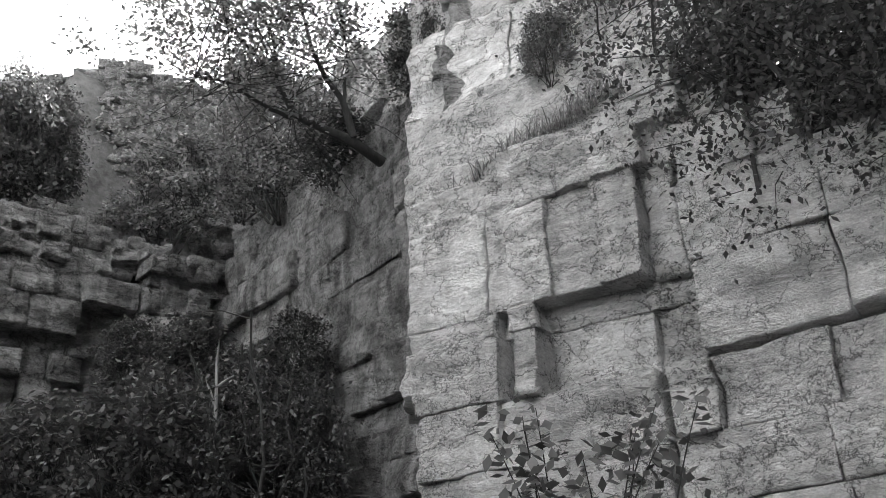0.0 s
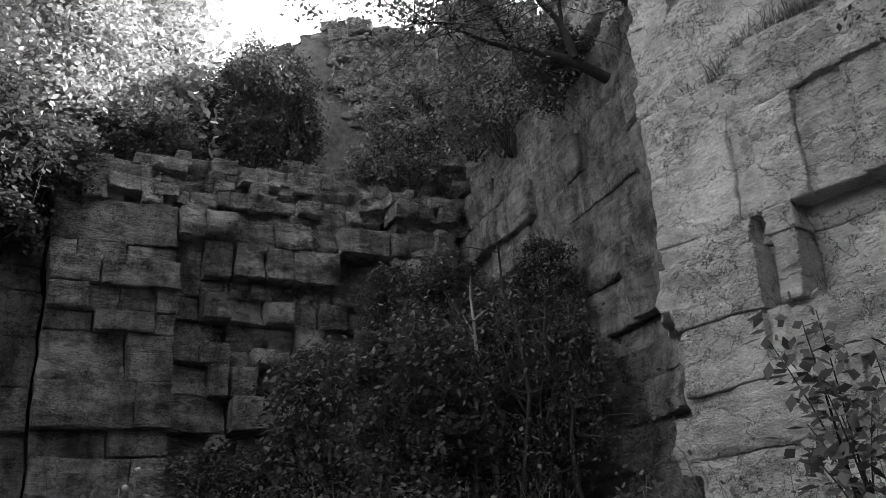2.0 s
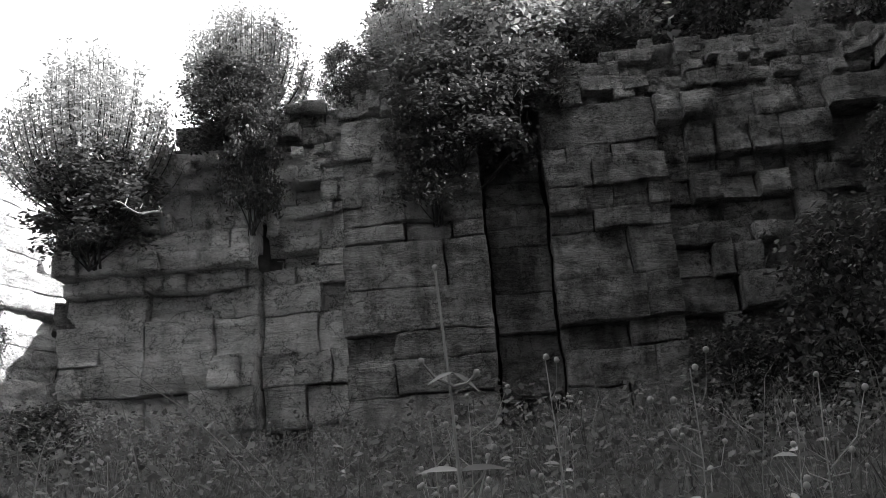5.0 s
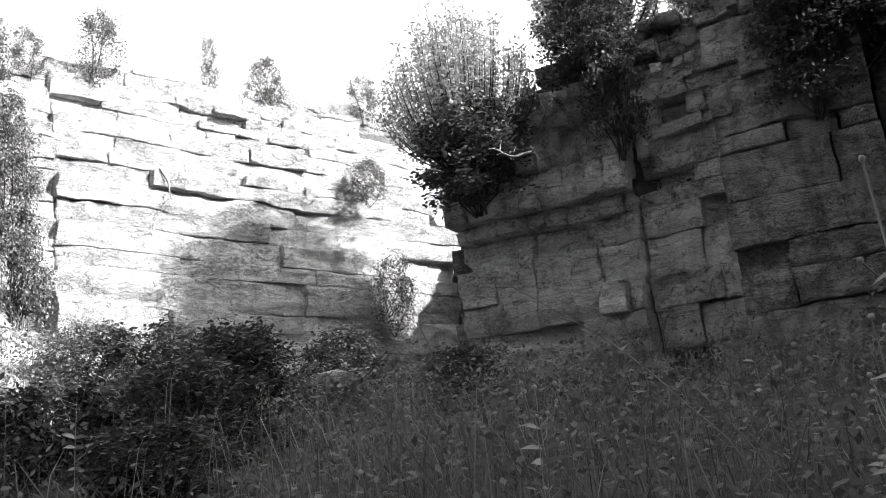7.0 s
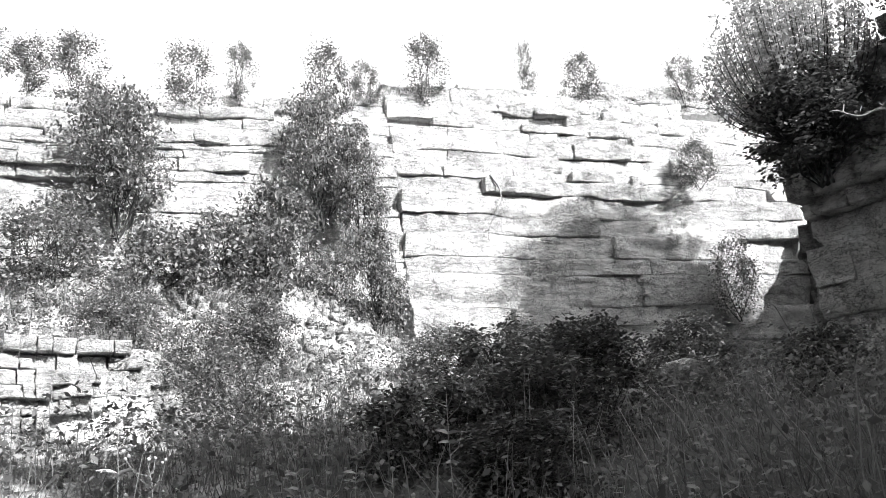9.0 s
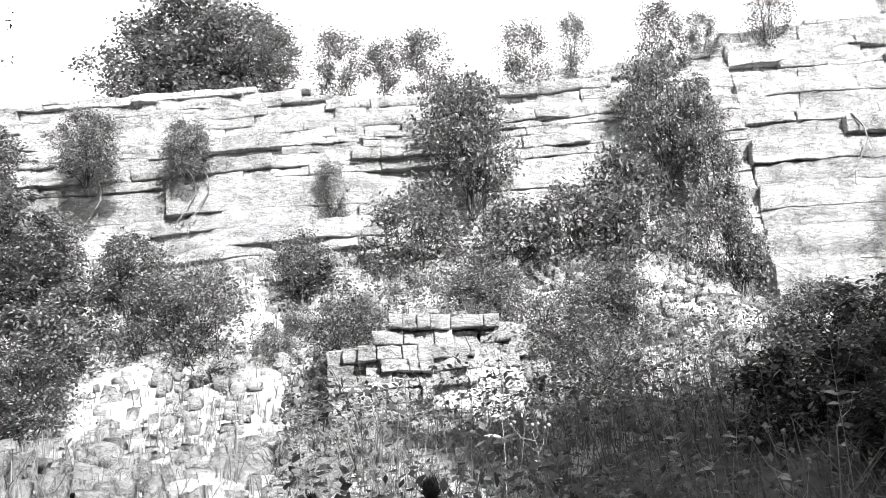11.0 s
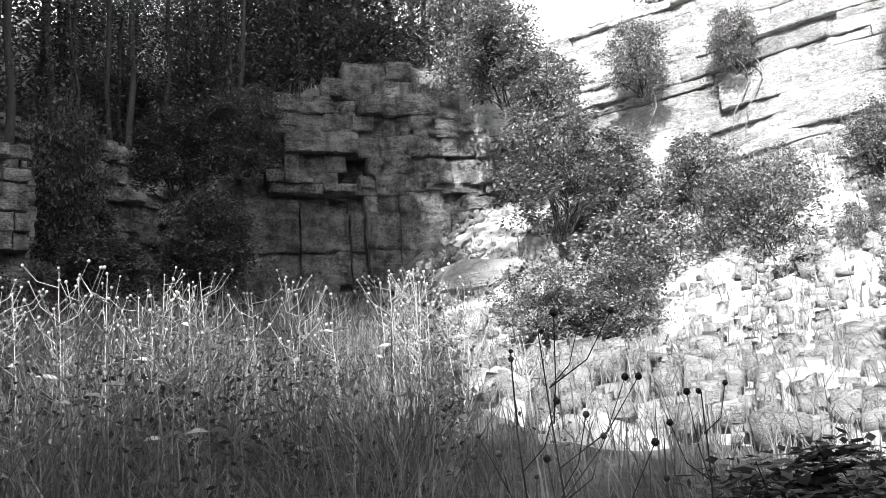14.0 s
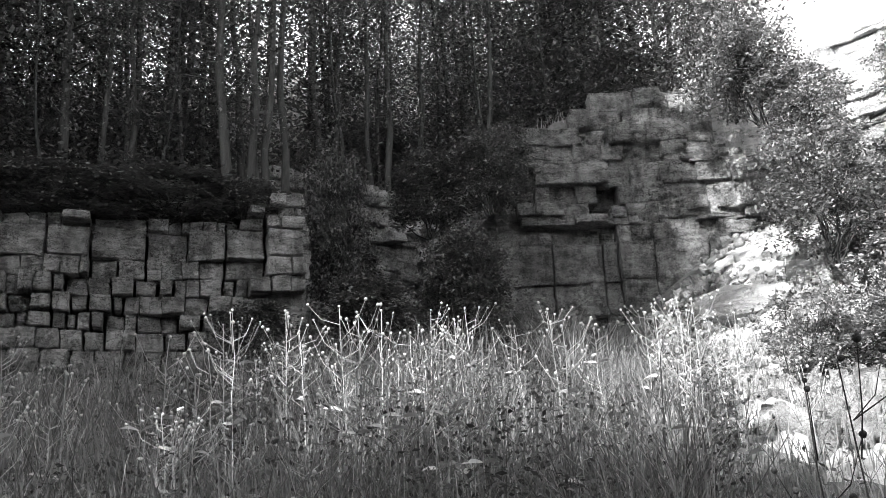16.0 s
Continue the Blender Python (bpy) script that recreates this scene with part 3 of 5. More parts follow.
pl, n = face((-17.6, -11.4), (-19.0, -9.5), toward=(-11.5, -9))
bedded(wall_d, pl, heights(8.4, 10.9, 0.25, 0.6), 0, n, 0.5, 1.2, ROCK_SUN)
wall_e = cliff("wall_low", "low shaded wall of stacked limestone blocks under the wood")
LOW, low_len = face((-3.8, -16.6), (-8.8, -14.6))
bedded(wall_e, LOW, [2.2, 2.75, 3.2, 3.6, 3.95, 4.35, 4.7, 5.0, 5.3, 5.62], -5.0, 5.35, 0.3, 0.7, ROCK_GREY, lambda s, z: 0.3 if s > 4.3 and z > 5.2 else (0.22 if 0.7 < s < 1.3 else 0.0), jag=0.12, gap=0.03)
bedded(wall_e, LOW, [5.62, 5.95, 6.5, 6.72], -5.0, 5.35, 0.4, 0.9, ROCK_GREY, lambda s, z: 0.3 if s > 4.4 or 0.9 < s < 1.75 else -0.04, fixed=(0.95, 1.7, 2.6, 3.97, 4.65), jag=0.10, gap=0.03)
bedded(wall_e, LOW, [6.72, 6.95, 7.2], 4.3, 5.35, 0.4, 0.8, ROCK_GREY, lambda s, z: 0.1, jag=0.1, gap=0.03)
pl, n = face((-3.8 + 4.6, -16.6 - 1.85), (4.0, -18.0))
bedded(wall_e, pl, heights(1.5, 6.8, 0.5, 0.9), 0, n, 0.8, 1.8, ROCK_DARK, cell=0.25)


# ---- shrubs and trees ----
def limb(a, b, bow, r0, r1, n=6, sides=4):
    a, b = np.array(a, float), np.array(b, float)
    t = np.linspace(0, 1, n)[:, None]
    side = rng.normal(size=3) * bow * np.linalg.norm(b - a)
    p = a + (b - a) * t + side * np.sin(t * np.pi) * 0.6 + rng.normal(size=(n, 3)) * 0.02 * np.linalg.norm(b - a) * (t * (1 - t) * 4)
    return tube(p, np.linspace(r0, r1, n), sides)


def make_bush(name, label, category, leaf_mat, n_leaves, leaf_size, width=1.0, height=1.0, clumps=26, spread=0.26, stems=7, group="", bark=None, airy=0.0):
    """A shrub about 2 x width across and 2 x height tall, rooted at its origin."""
    root = empty(name, Matrix(), label, category, group)
    up = rng.uniform(0.10, 1.92, clumps)
    turn, far = rng.uniform(0, 2 * np.pi, clumps), np.sqrt(np.clip(1 - ((up - 0.8) / 1.2) ** 2, 0.02, 1)) * rng.uniform(0.25, 1.0, clumps) ** 0.5 * rng.uniform(0.75, 1.1, clumps)
    c = np.stack([np.cos(turn) * far * width * 0.86, np.sin(turn) * far * width * 0.86, up * height], 1)
    pieces = []
    for k in range(stems):
        tip = c[k % clumps]
        pieces.append(limb((rng.normal() * 0.06, rng.normal() * 0.06, -0.25), tip, 0.12, 0.014 * width + 0.004, 0.004))
    for k in range(clumps):
        a = c[k % stems % clumps] * rng.uniform(0.45, 0.8) + [0, 0, -0.05]
        pieces.append(limb(a, c[k] * 1.05, 0.15, 0.008, 0.003, 3, 3))
    child("stem", mesh_np("stem", *join(pieces), bark or BARK), root)
    w = rng.uniform(0.5, 1.4, clumps)
    k = rng.choice(clumps, n_leaves, p=w / w.sum())
    g = rng.normal(size=(n_leaves, 3))
    p = c[k] + g * (spread * rng.uniform(0.6, 1.3, clumps)[k])[:, None] * [width, width, height * 0.8]
    if airy:
        p = p + rng.normal(size=p.shape) * airy
    p[:, 2] = np.maximum(p[:, 2], 0.03)
    child("foliage", mesh_np("foliage", *leaves_at(p, leaf_size), leaf_mat), root)
    return root


def make_willow(name, label, leaf_mat, shoots, per_shoot, leaf_size):
    """A fan of upright shoots about 2 across and 2.1 tall, with narrow leaves all along them."""
    root = empty(name, Matrix(), label, "shrub")
    pieces, at_ = [], []
    for k in range(shoots):
        g, out = rng.uniform(0, 2 * np.pi), rng.uniform(0.05, 1.0) ** 0.7
        a = np.array([math.cos(g) * out * 0.15, math.sin(g) * out * 0.15, 0.1])
        b = np.array([math.cos(g) * out, math.sin(g) * out, 2.1 - 1.15 * out ** 2.2 + rng.normal(0, 0.14)])
        t = np.linspace(0, 1, 8)[:, None]
        p = a + (b - a) * t + np.array([math.cos(g), math.sin(g), -0.25]) * out * 0.18 * np.sin(t * np.pi)
        pieces.append(tube(p, np.linspace(0.011, 0.003, 8), 4))
        u = rng.uniform(0.25, 1.02, per_shoot)[:, None]
        q = a + (b - a) * u + np.array([math.cos(g), math.sin(g), -0.25]) * out * 0.18 * np.sin(u * np.pi)
        at_.append(q + rng.normal(size=q.shape) * 0.045)
    child("stem", mesh_np("stem", *join(pieces), BARK), root)
    child("foliage", mesh_np("foliage", *leaves_at(np.concatenate(at_), leaf_size, -0.35, 0.42), leaf_mat), root)
    return root


def make_tree(name, label, tall, leaf_mat, n_leaves, leaf_size, bare=0.35, width=1.6, trunk=0.11, bark=None, clumps=60):
    root = empty(name, Matrix(), label, "tree")
    n = 10
    t = np.linspace(0, 1, n)
    line = np.stack([np.cumsum(rng.normal(0, 0.05, n)) * tall * 0.12, np.cumsum(rng.normal(0, 0.05, n)) * tall * 0.12, t * tall - 0.3], 1)
    line[:, :2] -= line[0, :2]
    v = tube(line, trunk * (1 - 0.8 * t), 8)
    pieces, centres = [v[:2]], []
    for k in range(clumps):
        h = rng.uniform(bare, 1.0)
        i = h * (n - 1)
        base = line[int(i)] + (line[min(int(i) + 1, n - 1)] - line[int(i)]) * (i % 1)
        a = rng.uniform(0, 2 * np.pi)
        reach = width * rng.uniform(0.3, 1.0) * (1.15 - 0.6 * h)
        tip = base + [math.cos(a) * reach, math.sin(a) * reach, reach * rng.uniform(-0.1, 0.6)]
        pieces.append(limb(base, tip, 0.12, trunk * 0.22 * (1.2 - h), 0.006, 4, 3))
        centres.append(tip * 0.75 + base * 0.25)
    child("trunk", mesh_np("trunk", *join(pieces), bark or BARK), root)
    c = np.array(centres)
    k = rng.integers(0, clumps, n_leaves)
    p = c[k] + rng.normal(size=(n_leaves, 3)) * [0.42, 0.42, 0.26] * (width / 1.6)
    child("crown", mesh_np("crown", *leaves_at(p, leaf_size), leaf_mat), root)
    return root


def stand(x, y, z=None, scale=1.0, tall=None, turn=None, lean=0.0):
    z = float(ground_z(x, y)) if z is None else z
    turn = rng.uniform(0, 360) if turn is None else turn
    return pose(x, y, z, lean * rng.normal(), lean * rng.normal(), turn) @ Matrix.Diagonal((scale, scale, tall or scale, 1))


class Kind:
    """A few builds of one kind, handed out in turn; the first uses are the builds themselves."""

    def __init__(self, builds):
        self.builds, self.used = builds, 0

    def put(self, m, label=""):
        k = self.used % len(self.builds)
        src = self.builds[k]
        if self.used < len(self.builds):
            ob = src
            ob.matrix_world = m
        else:
            basis = src.matrix_basis.copy()
            src.matrix_basis = Matrix()
            ob = copy_thing(src, m)
            src.matrix_basis = basis
        self.used += 1
        return tagged(ob, label)


BUSH = Kind([make_bush("shrub", "leafy deciduous shrub growing on the limestone", "shrub", LEAF, 9000, 0.078, 0.95 + 0.1 * k, 1.0, 110 + 10 * k, 0.10, 9) for k in range(4)])
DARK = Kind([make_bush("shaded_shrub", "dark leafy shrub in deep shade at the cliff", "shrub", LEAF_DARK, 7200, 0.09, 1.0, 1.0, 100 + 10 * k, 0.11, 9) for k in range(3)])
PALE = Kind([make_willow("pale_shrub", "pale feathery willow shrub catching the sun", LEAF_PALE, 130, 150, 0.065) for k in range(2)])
SMALL = Kind([make_bush("sapling", "small upright sapling on the cliff top", "sapling", LEAF, 5200, 0.07, 0.8, 1.0, 44, 0.16, 4) for k in range(3)])
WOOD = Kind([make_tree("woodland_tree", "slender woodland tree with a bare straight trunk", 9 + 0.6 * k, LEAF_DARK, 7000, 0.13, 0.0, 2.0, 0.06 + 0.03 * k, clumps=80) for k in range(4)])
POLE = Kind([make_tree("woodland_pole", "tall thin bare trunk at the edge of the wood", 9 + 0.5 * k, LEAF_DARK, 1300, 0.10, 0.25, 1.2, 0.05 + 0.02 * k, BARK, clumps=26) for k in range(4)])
LOWBUSH = Kind([make_bush("low_shrub", "low bushy shrub rooted in the scree", "shrub", LEAF, 4800, 0.07, 1.0, 0.9, 70, 0.12, 6) for k in range(3)])
TALL = Kind([make_tree("tall_tree", "unseen tall broad tree added on the rim to cast shade", 13, LEAF_DARK, 20000, 0.5, 0.45, 4.4, 0.2, clumps=100) for k in range(2)])
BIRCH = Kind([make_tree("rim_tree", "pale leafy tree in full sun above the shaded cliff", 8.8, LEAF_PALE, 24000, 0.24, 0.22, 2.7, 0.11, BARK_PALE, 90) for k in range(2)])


def crown(kind, x, y, z, w, h, rooted=None, label=""):
    """A shrub whose foliage is centred at z, w wide and h tall; its stems reach the rock or ground below."""
    ob = kind.put(pose(x, y, z - h / 2, 0, 0, rng.uniform(0, 360)) @ Matrix.Diagonal((w / 2, w / 2, h / 2, 1)), label)
    return ob


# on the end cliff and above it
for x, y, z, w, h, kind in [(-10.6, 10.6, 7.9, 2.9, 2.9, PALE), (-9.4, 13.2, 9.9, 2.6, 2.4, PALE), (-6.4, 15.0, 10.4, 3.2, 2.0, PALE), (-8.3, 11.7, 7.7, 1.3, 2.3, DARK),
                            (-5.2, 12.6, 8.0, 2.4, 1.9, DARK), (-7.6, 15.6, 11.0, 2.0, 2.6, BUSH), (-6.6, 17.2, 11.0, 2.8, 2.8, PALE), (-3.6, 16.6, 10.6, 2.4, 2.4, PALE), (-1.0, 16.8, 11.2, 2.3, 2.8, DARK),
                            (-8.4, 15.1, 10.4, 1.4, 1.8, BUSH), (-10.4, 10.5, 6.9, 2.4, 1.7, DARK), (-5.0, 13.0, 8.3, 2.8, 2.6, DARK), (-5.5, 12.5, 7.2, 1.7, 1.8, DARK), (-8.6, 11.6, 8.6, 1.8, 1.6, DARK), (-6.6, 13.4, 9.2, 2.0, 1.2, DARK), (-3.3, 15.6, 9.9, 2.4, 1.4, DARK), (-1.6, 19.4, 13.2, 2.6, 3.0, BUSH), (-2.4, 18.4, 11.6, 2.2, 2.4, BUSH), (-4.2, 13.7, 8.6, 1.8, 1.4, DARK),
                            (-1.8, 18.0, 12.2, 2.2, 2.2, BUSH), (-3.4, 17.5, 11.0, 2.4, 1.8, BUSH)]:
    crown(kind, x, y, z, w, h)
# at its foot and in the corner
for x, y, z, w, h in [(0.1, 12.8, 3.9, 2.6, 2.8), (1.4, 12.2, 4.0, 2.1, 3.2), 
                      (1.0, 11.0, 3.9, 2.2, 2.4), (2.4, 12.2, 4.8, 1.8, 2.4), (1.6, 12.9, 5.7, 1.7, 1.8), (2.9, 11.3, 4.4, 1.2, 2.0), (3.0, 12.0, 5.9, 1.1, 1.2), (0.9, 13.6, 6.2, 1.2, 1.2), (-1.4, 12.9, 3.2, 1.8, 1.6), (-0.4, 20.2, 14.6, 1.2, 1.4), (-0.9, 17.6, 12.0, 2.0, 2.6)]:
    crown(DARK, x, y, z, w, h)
# on the sunlit cliff, its scree and its rim
for x, y, z, w, h in [(-18.6, 0.7, 9.3, 2.2, 3.0), (-18.4, 4.8, 9.4, 1.7, 2.8), (-18.2, 5.6, 8.9, 1.5, 2.3), (-17.0, 2.6, 6.2, 2.4, 2.6), (-17.0, 1.4, 6.0, 2.2, 2.5),
                      (-17.3, -0.4, 6.5, 2.2, 2.2), (-16.4, -2.2, 5.0, 2.4, 2.3), (-16.5, 5.2, 5.9, 1.5, 2.6), (-15.7, -4.2, 4.9, 2.0, 2.2), (-15.1, -2.9, 3.6, 1.5, 1.7),
                      (-14.6, -5.9, 4.6, 2.0, 2.0), (-15.8, -7.1, 6.4, 1.9, 1.7), (-18.5, -5.2, 9.5, 1.1, 1.3), (-18.2, -7.2, 9.6, 1.4, 1.5), (-16.9, 3.5, 6.4, 2.4, 3.2),
                      (-15.5, -9.0, 9.4, 2.0, 1.9), (-15.8, -8.2, 8.4, 1.8, 1.7), (-14.6, -7.6, 6.4, 2.1, 2.1), (-13.6, -6.1, 4.0, 2.3, 2.0), (-15.9, -5.4, 6.0, 1.7, 1.6),
                      (-12.0, -6.2, 3.2, 1.7, 1.1), (-16.3, -10.0, 10.6, 2.2, 2.8), (-14.2, -3.4, 3.4, 1.6, 1.3), (-13.5, 5.4, 3.8, 1.6, 1.4)]:
    crown(BUSH, x, y, z, w, h)
for x, y, z, w, h in [(-21.5, -4.8, 13.0, 3.2, 3.2), (-21.8, -7.0, 12.9, 3.2, 3.0), (-21.6, -5.9, 13.7, 3.6, 3.8)]:
    crown(BUSH, x, y, z, w, h, label="broad rounded tree on the rim of the sunlit cliff")
for x, y, z, w, h in [(-19.7, -2.0, 11.5, 1.6, 1.5), (-19.8, 0.0, 11.4, 1.6, 1.5), (-19.7, 2.3, 11.3, 1.5, 1.6), (-19.4, 5.4, 11.3, 1.5, 1.7), (-19.4, 7.9, 11.8, 1.4, 1.7),
                      (-19.8, 10.9, 12.4, 0.7, 1.4), (-19.8, 12.5, 12.2, 1.4, 1.3), (-19.4, 3.4, 11.4, 1.0, 1.3), (-19.6, 15.6, 12.4, 1.2, 1.2), (-18.4, 14.6, 9.8, 1.3, 1.0),
                      (-18.9, -2.2, 8.6, 0.9, 1.2), (-18.2, 15.0, 6.8, 1.5, 1.6), (-19.6, -3.4, 11.9, 1.5, 1.1), (-19.7, -1.0, 11.4, 1.3, 1.1), (-19.6, 6.4, 11.5, 1.0, 1.0)]:
    crown(SMALL, x, y, z + (0.25 if z > 11 else -0.2), w * 1.15, h * 1.15)
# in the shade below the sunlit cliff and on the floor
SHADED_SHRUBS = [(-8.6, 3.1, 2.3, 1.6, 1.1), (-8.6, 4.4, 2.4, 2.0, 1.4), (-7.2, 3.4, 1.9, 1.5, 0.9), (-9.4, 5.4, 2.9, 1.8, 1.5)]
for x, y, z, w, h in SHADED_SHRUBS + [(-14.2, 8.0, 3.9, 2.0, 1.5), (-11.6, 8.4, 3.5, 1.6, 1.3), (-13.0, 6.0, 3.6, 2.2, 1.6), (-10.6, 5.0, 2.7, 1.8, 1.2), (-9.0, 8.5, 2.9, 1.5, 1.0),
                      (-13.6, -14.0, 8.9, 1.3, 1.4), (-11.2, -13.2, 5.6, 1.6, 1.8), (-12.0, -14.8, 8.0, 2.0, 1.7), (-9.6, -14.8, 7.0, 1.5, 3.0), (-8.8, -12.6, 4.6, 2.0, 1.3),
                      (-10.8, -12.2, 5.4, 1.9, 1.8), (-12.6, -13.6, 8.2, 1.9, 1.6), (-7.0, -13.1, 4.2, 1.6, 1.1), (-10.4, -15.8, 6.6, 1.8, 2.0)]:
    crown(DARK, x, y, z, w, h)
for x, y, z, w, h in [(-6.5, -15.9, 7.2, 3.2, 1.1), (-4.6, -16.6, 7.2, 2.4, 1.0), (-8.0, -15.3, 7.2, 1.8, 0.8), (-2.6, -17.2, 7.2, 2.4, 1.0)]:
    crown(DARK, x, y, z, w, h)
# the sunlit trees above the end cliff, whose shade falls on the sunlit cliff;
# extra ones are stacked in to shape and deepen that shade
for x, y, k in [(-4.8, 18.2, 0.92), (-4.6, 17.8, 0.9), (-5.0, 18.6, 0.88), (-4.6, 20.0, 0.76), (-4.8, 21.4, 0.66), (-4.7, 16.6, 0.64), (-5.0, 15.4, 0.58)]:
    BIRCH.put(stand(x, y, None, k))
# the wood above the shaded wall
for k in range(52):
    a = radians(rng.uniform(119, 194))
    r = float(rim(np.array([a]))[0][0]) + 3.2 + 8 * rng.random()
    x, y = -math.sin(a) * r, math.cos(a) * r
    if x < -19.5 and a < radians(119.5):
        continue
    WOOD.put(stand(x, y, None, rng.uniform(0.85, 1.2), lean=2))
for k in range(72):
    a = radians(rng.uniform(137, 194))
    r = float(rim(np.array([a]))[0][0]) + rng.uniform(0.9, 4.5)
    POLE.put(stand(-math.sin(a) * r, math.cos(a) * r, None, rng.uniform(0.85, 1.2), lean=1.5))
for x, y in [(-17.6, -14.6), (-16.6, -15.6), (-18.4, -13.2), (-19.6, -14.4), (-17.9, -16.6), (-20.0, -12.4), (-16.2, -17.4), (-19.2, -16.2)]:
    WOOD.put(stand(x, y, None, rng.uniform(0.9, 1.15), lean=2))
# low shrubs over the scree
for k in range(30):
    x, y = rng.uniform(-17.8, -11.0), rng.uniform(-8.5, 6.0)
    if x > -12.6 and -1.7 < y < 1.2 or y > 2.5 and x > -14:
        continue
    LOWBUSH.put(stand(x, y, float(floor_z(x, y)), rng.uniform(0.35, 0.85), lean=4))
# unseen trees added on the rim behind the camera, to shade the wood's edge and the floor
for x, y, k in [(13.4, -5.6, 1.85), (14.0, -9.5, 2.1), (13.8, -13.5, 2.1), (15.0, -17.5, 2.1), (10.0, -20.5, 1.6), (17.0, -7.0, 2.2), (18.0, -12.0, 2.3), (4.5, -20.5, 1.5)]:
    TALL.put(stand(x, y, None, k))
# trees and shrubs along the top of the right-hand cliff, taller towards the end cliff;
# mostly out of view, added and sized to shade the floor
for x, y, z, w, h in [(9.0, 1.2, 7.4, 4.4, 6.6), (10.2, -1.6, 8.7, 4.4, 8.6), (11.6, -3.6, 9.0, 4.2, 7.6), (12.8, -5.2, 7.8, 3.6, 4.0), (13.4, -8.0, 8.2, 4.0, 4.0), (13.8, -12.0, 8.4, 4.2, 4.0),
                      (9.6, 3.8, 8.2, 4.8, 7.4), (9.8, 6.4, 8.5, 4.8, 7.4), (9.8, 8.8, 9.2, 4.6, 7.6), (9.8, 11.2, 10.2, 4.8, 8.4), (9.6, 13.6, 11.3, 4.8, 8.2)]:
    crown(DARK, x, y, z, w, h, label="dense dark tree along the cliff top, mostly unseen, added to cast shade")
# the undergrowth of the wood
for k in range(12):
    a = radians(rng.uniform(121, 192))
    r = float(rim(np.array([a]))[0][0]) + rng.uniform(1.6, 8)
    x, y = -math.sin(a) * r, math.cos(a) * r
    crown(DARK, x, y, float(ground_z(x, y)) + 1.0, rng.uniform(2.0, 3.4), rng.uniform(1.8, 3.2), label="dark undergrowth beneath the woodland trees")


# ---- trees of the right-hand cliff ----
def cliff_tree():
    """A tree rooted in the recess wall: a dark bough that leans out and forks, with a light airy crown."""
    root = empty("leaning_tree", Matrix(), "airy tree leaning from the rock with a dark forked bough", "tree")
    fork = np.array([2.62, 10.9, 8.92])
    lines = [[(3.9, 11.0, 8.5), (3.3, 10.75, 8.66), fork, (2.38, 10.9, 9.45), (2.2, 10.8, 10.3)], [(3.4, 10.75, 8.66), (3.25, 10.7, 9.2), (2.95, 10.7, 9.6), (2.6, 10.6, 10.4), (2.5, 10.4, 11.2)],
             [fork, (2.2, 10.8, 8.95), (1.7, 10.6, 9.1), (1.2, 10.5, 9.0)], [(3.25, 10.7, 9.2), (3.3, 10.6, 9.9), (3.1, 10.4, 10.8)], [(2.38, 10.9, 9.45), (1.8, 10.7, 9.9), (1.3, 10.5, 10.6)]]
    pieces, tips = [], []
    for k, line in enumerate(lines):
        p = np.array([np.array(q, float) for q in line])
        t = np.linspace(0, len(p) - 1, 12)
        p = np.stack([np.interp(t, np.arange(len(p)), p[:, a]) for a in range(3)], 1) + rng.normal(0, 0.012, (12, 3))
        r0 = (0.085, 0.06, 0.035, 0.03, 0.03)[k]
        pieces.append(tube(p, np.linspace(r0, 0.012, 12), 7))
        tips += list(p[6:])
    centres = []
    for k in range(230):
        a = tips[rng.integers(len(tips))]
        b = a + rng.normal(size=3) * [0.85, 0.6, 0.65] + [-0.25, -0.1, 0.25]
        pieces.append(limb(a, b, 0.15, 0.010, 0.003, 4))
        centres.append(b)
    child("bough", mesh_np("bough", *join(pieces), BARK), root)
    c = np.array(centres)
    p = c[rng.integers(0, len(c), 13000)] + rng.normal(size=(13000, 3)) * 0.16
    child("crown", mesh_np("crown", *leaves_at(p, 0.085), LEAF), root)


cliff_tree()


def stem_clump(x, y, z, n, tall, label):
    """A clump of thin trunks with hanging leaves."""
    root = empty("hazel_clump", Matrix(), label, "tree")
    pieces, centres = [], []
    for k in range(n):
        a = np.array([x + rng.normal() * 0.25, y + rng.normal() * 0.25, z - 0.3])
        b = a + [rng.normal() * 0.5, rng.normal() * 0.5, tall * rng.uniform(0.7, 1.1)]
        pieces.append(limb(a, b, 0.05, rng.uniform(0.02, 0.05), 0.012, 8))
        for j in range(12):
            c = a + (b - a) * rng.uniform(0.1, 1)
            d = c + rng.normal(size=3) * [0.42, 0.42, 0.3] - [0.12, 0.08, 0.1]
            pieces.append(limb(c, d, 0.1, 0.008, 0.003, 4))
            centres.append(d)
    child("trunk", mesh_np("trunk", *join(pieces), BARK), root)
    c = np.array(centres)
    m = 620 * n
    p = c[rng.integers(0, len(c), m)] + rng.normal(size=(m, 3)) * [0.2, 0.2, 0.16]
    child("foliage", mesh_np("foliage", *leaves_at(p, 0.07, 0.6), LEAF_DARK), root)


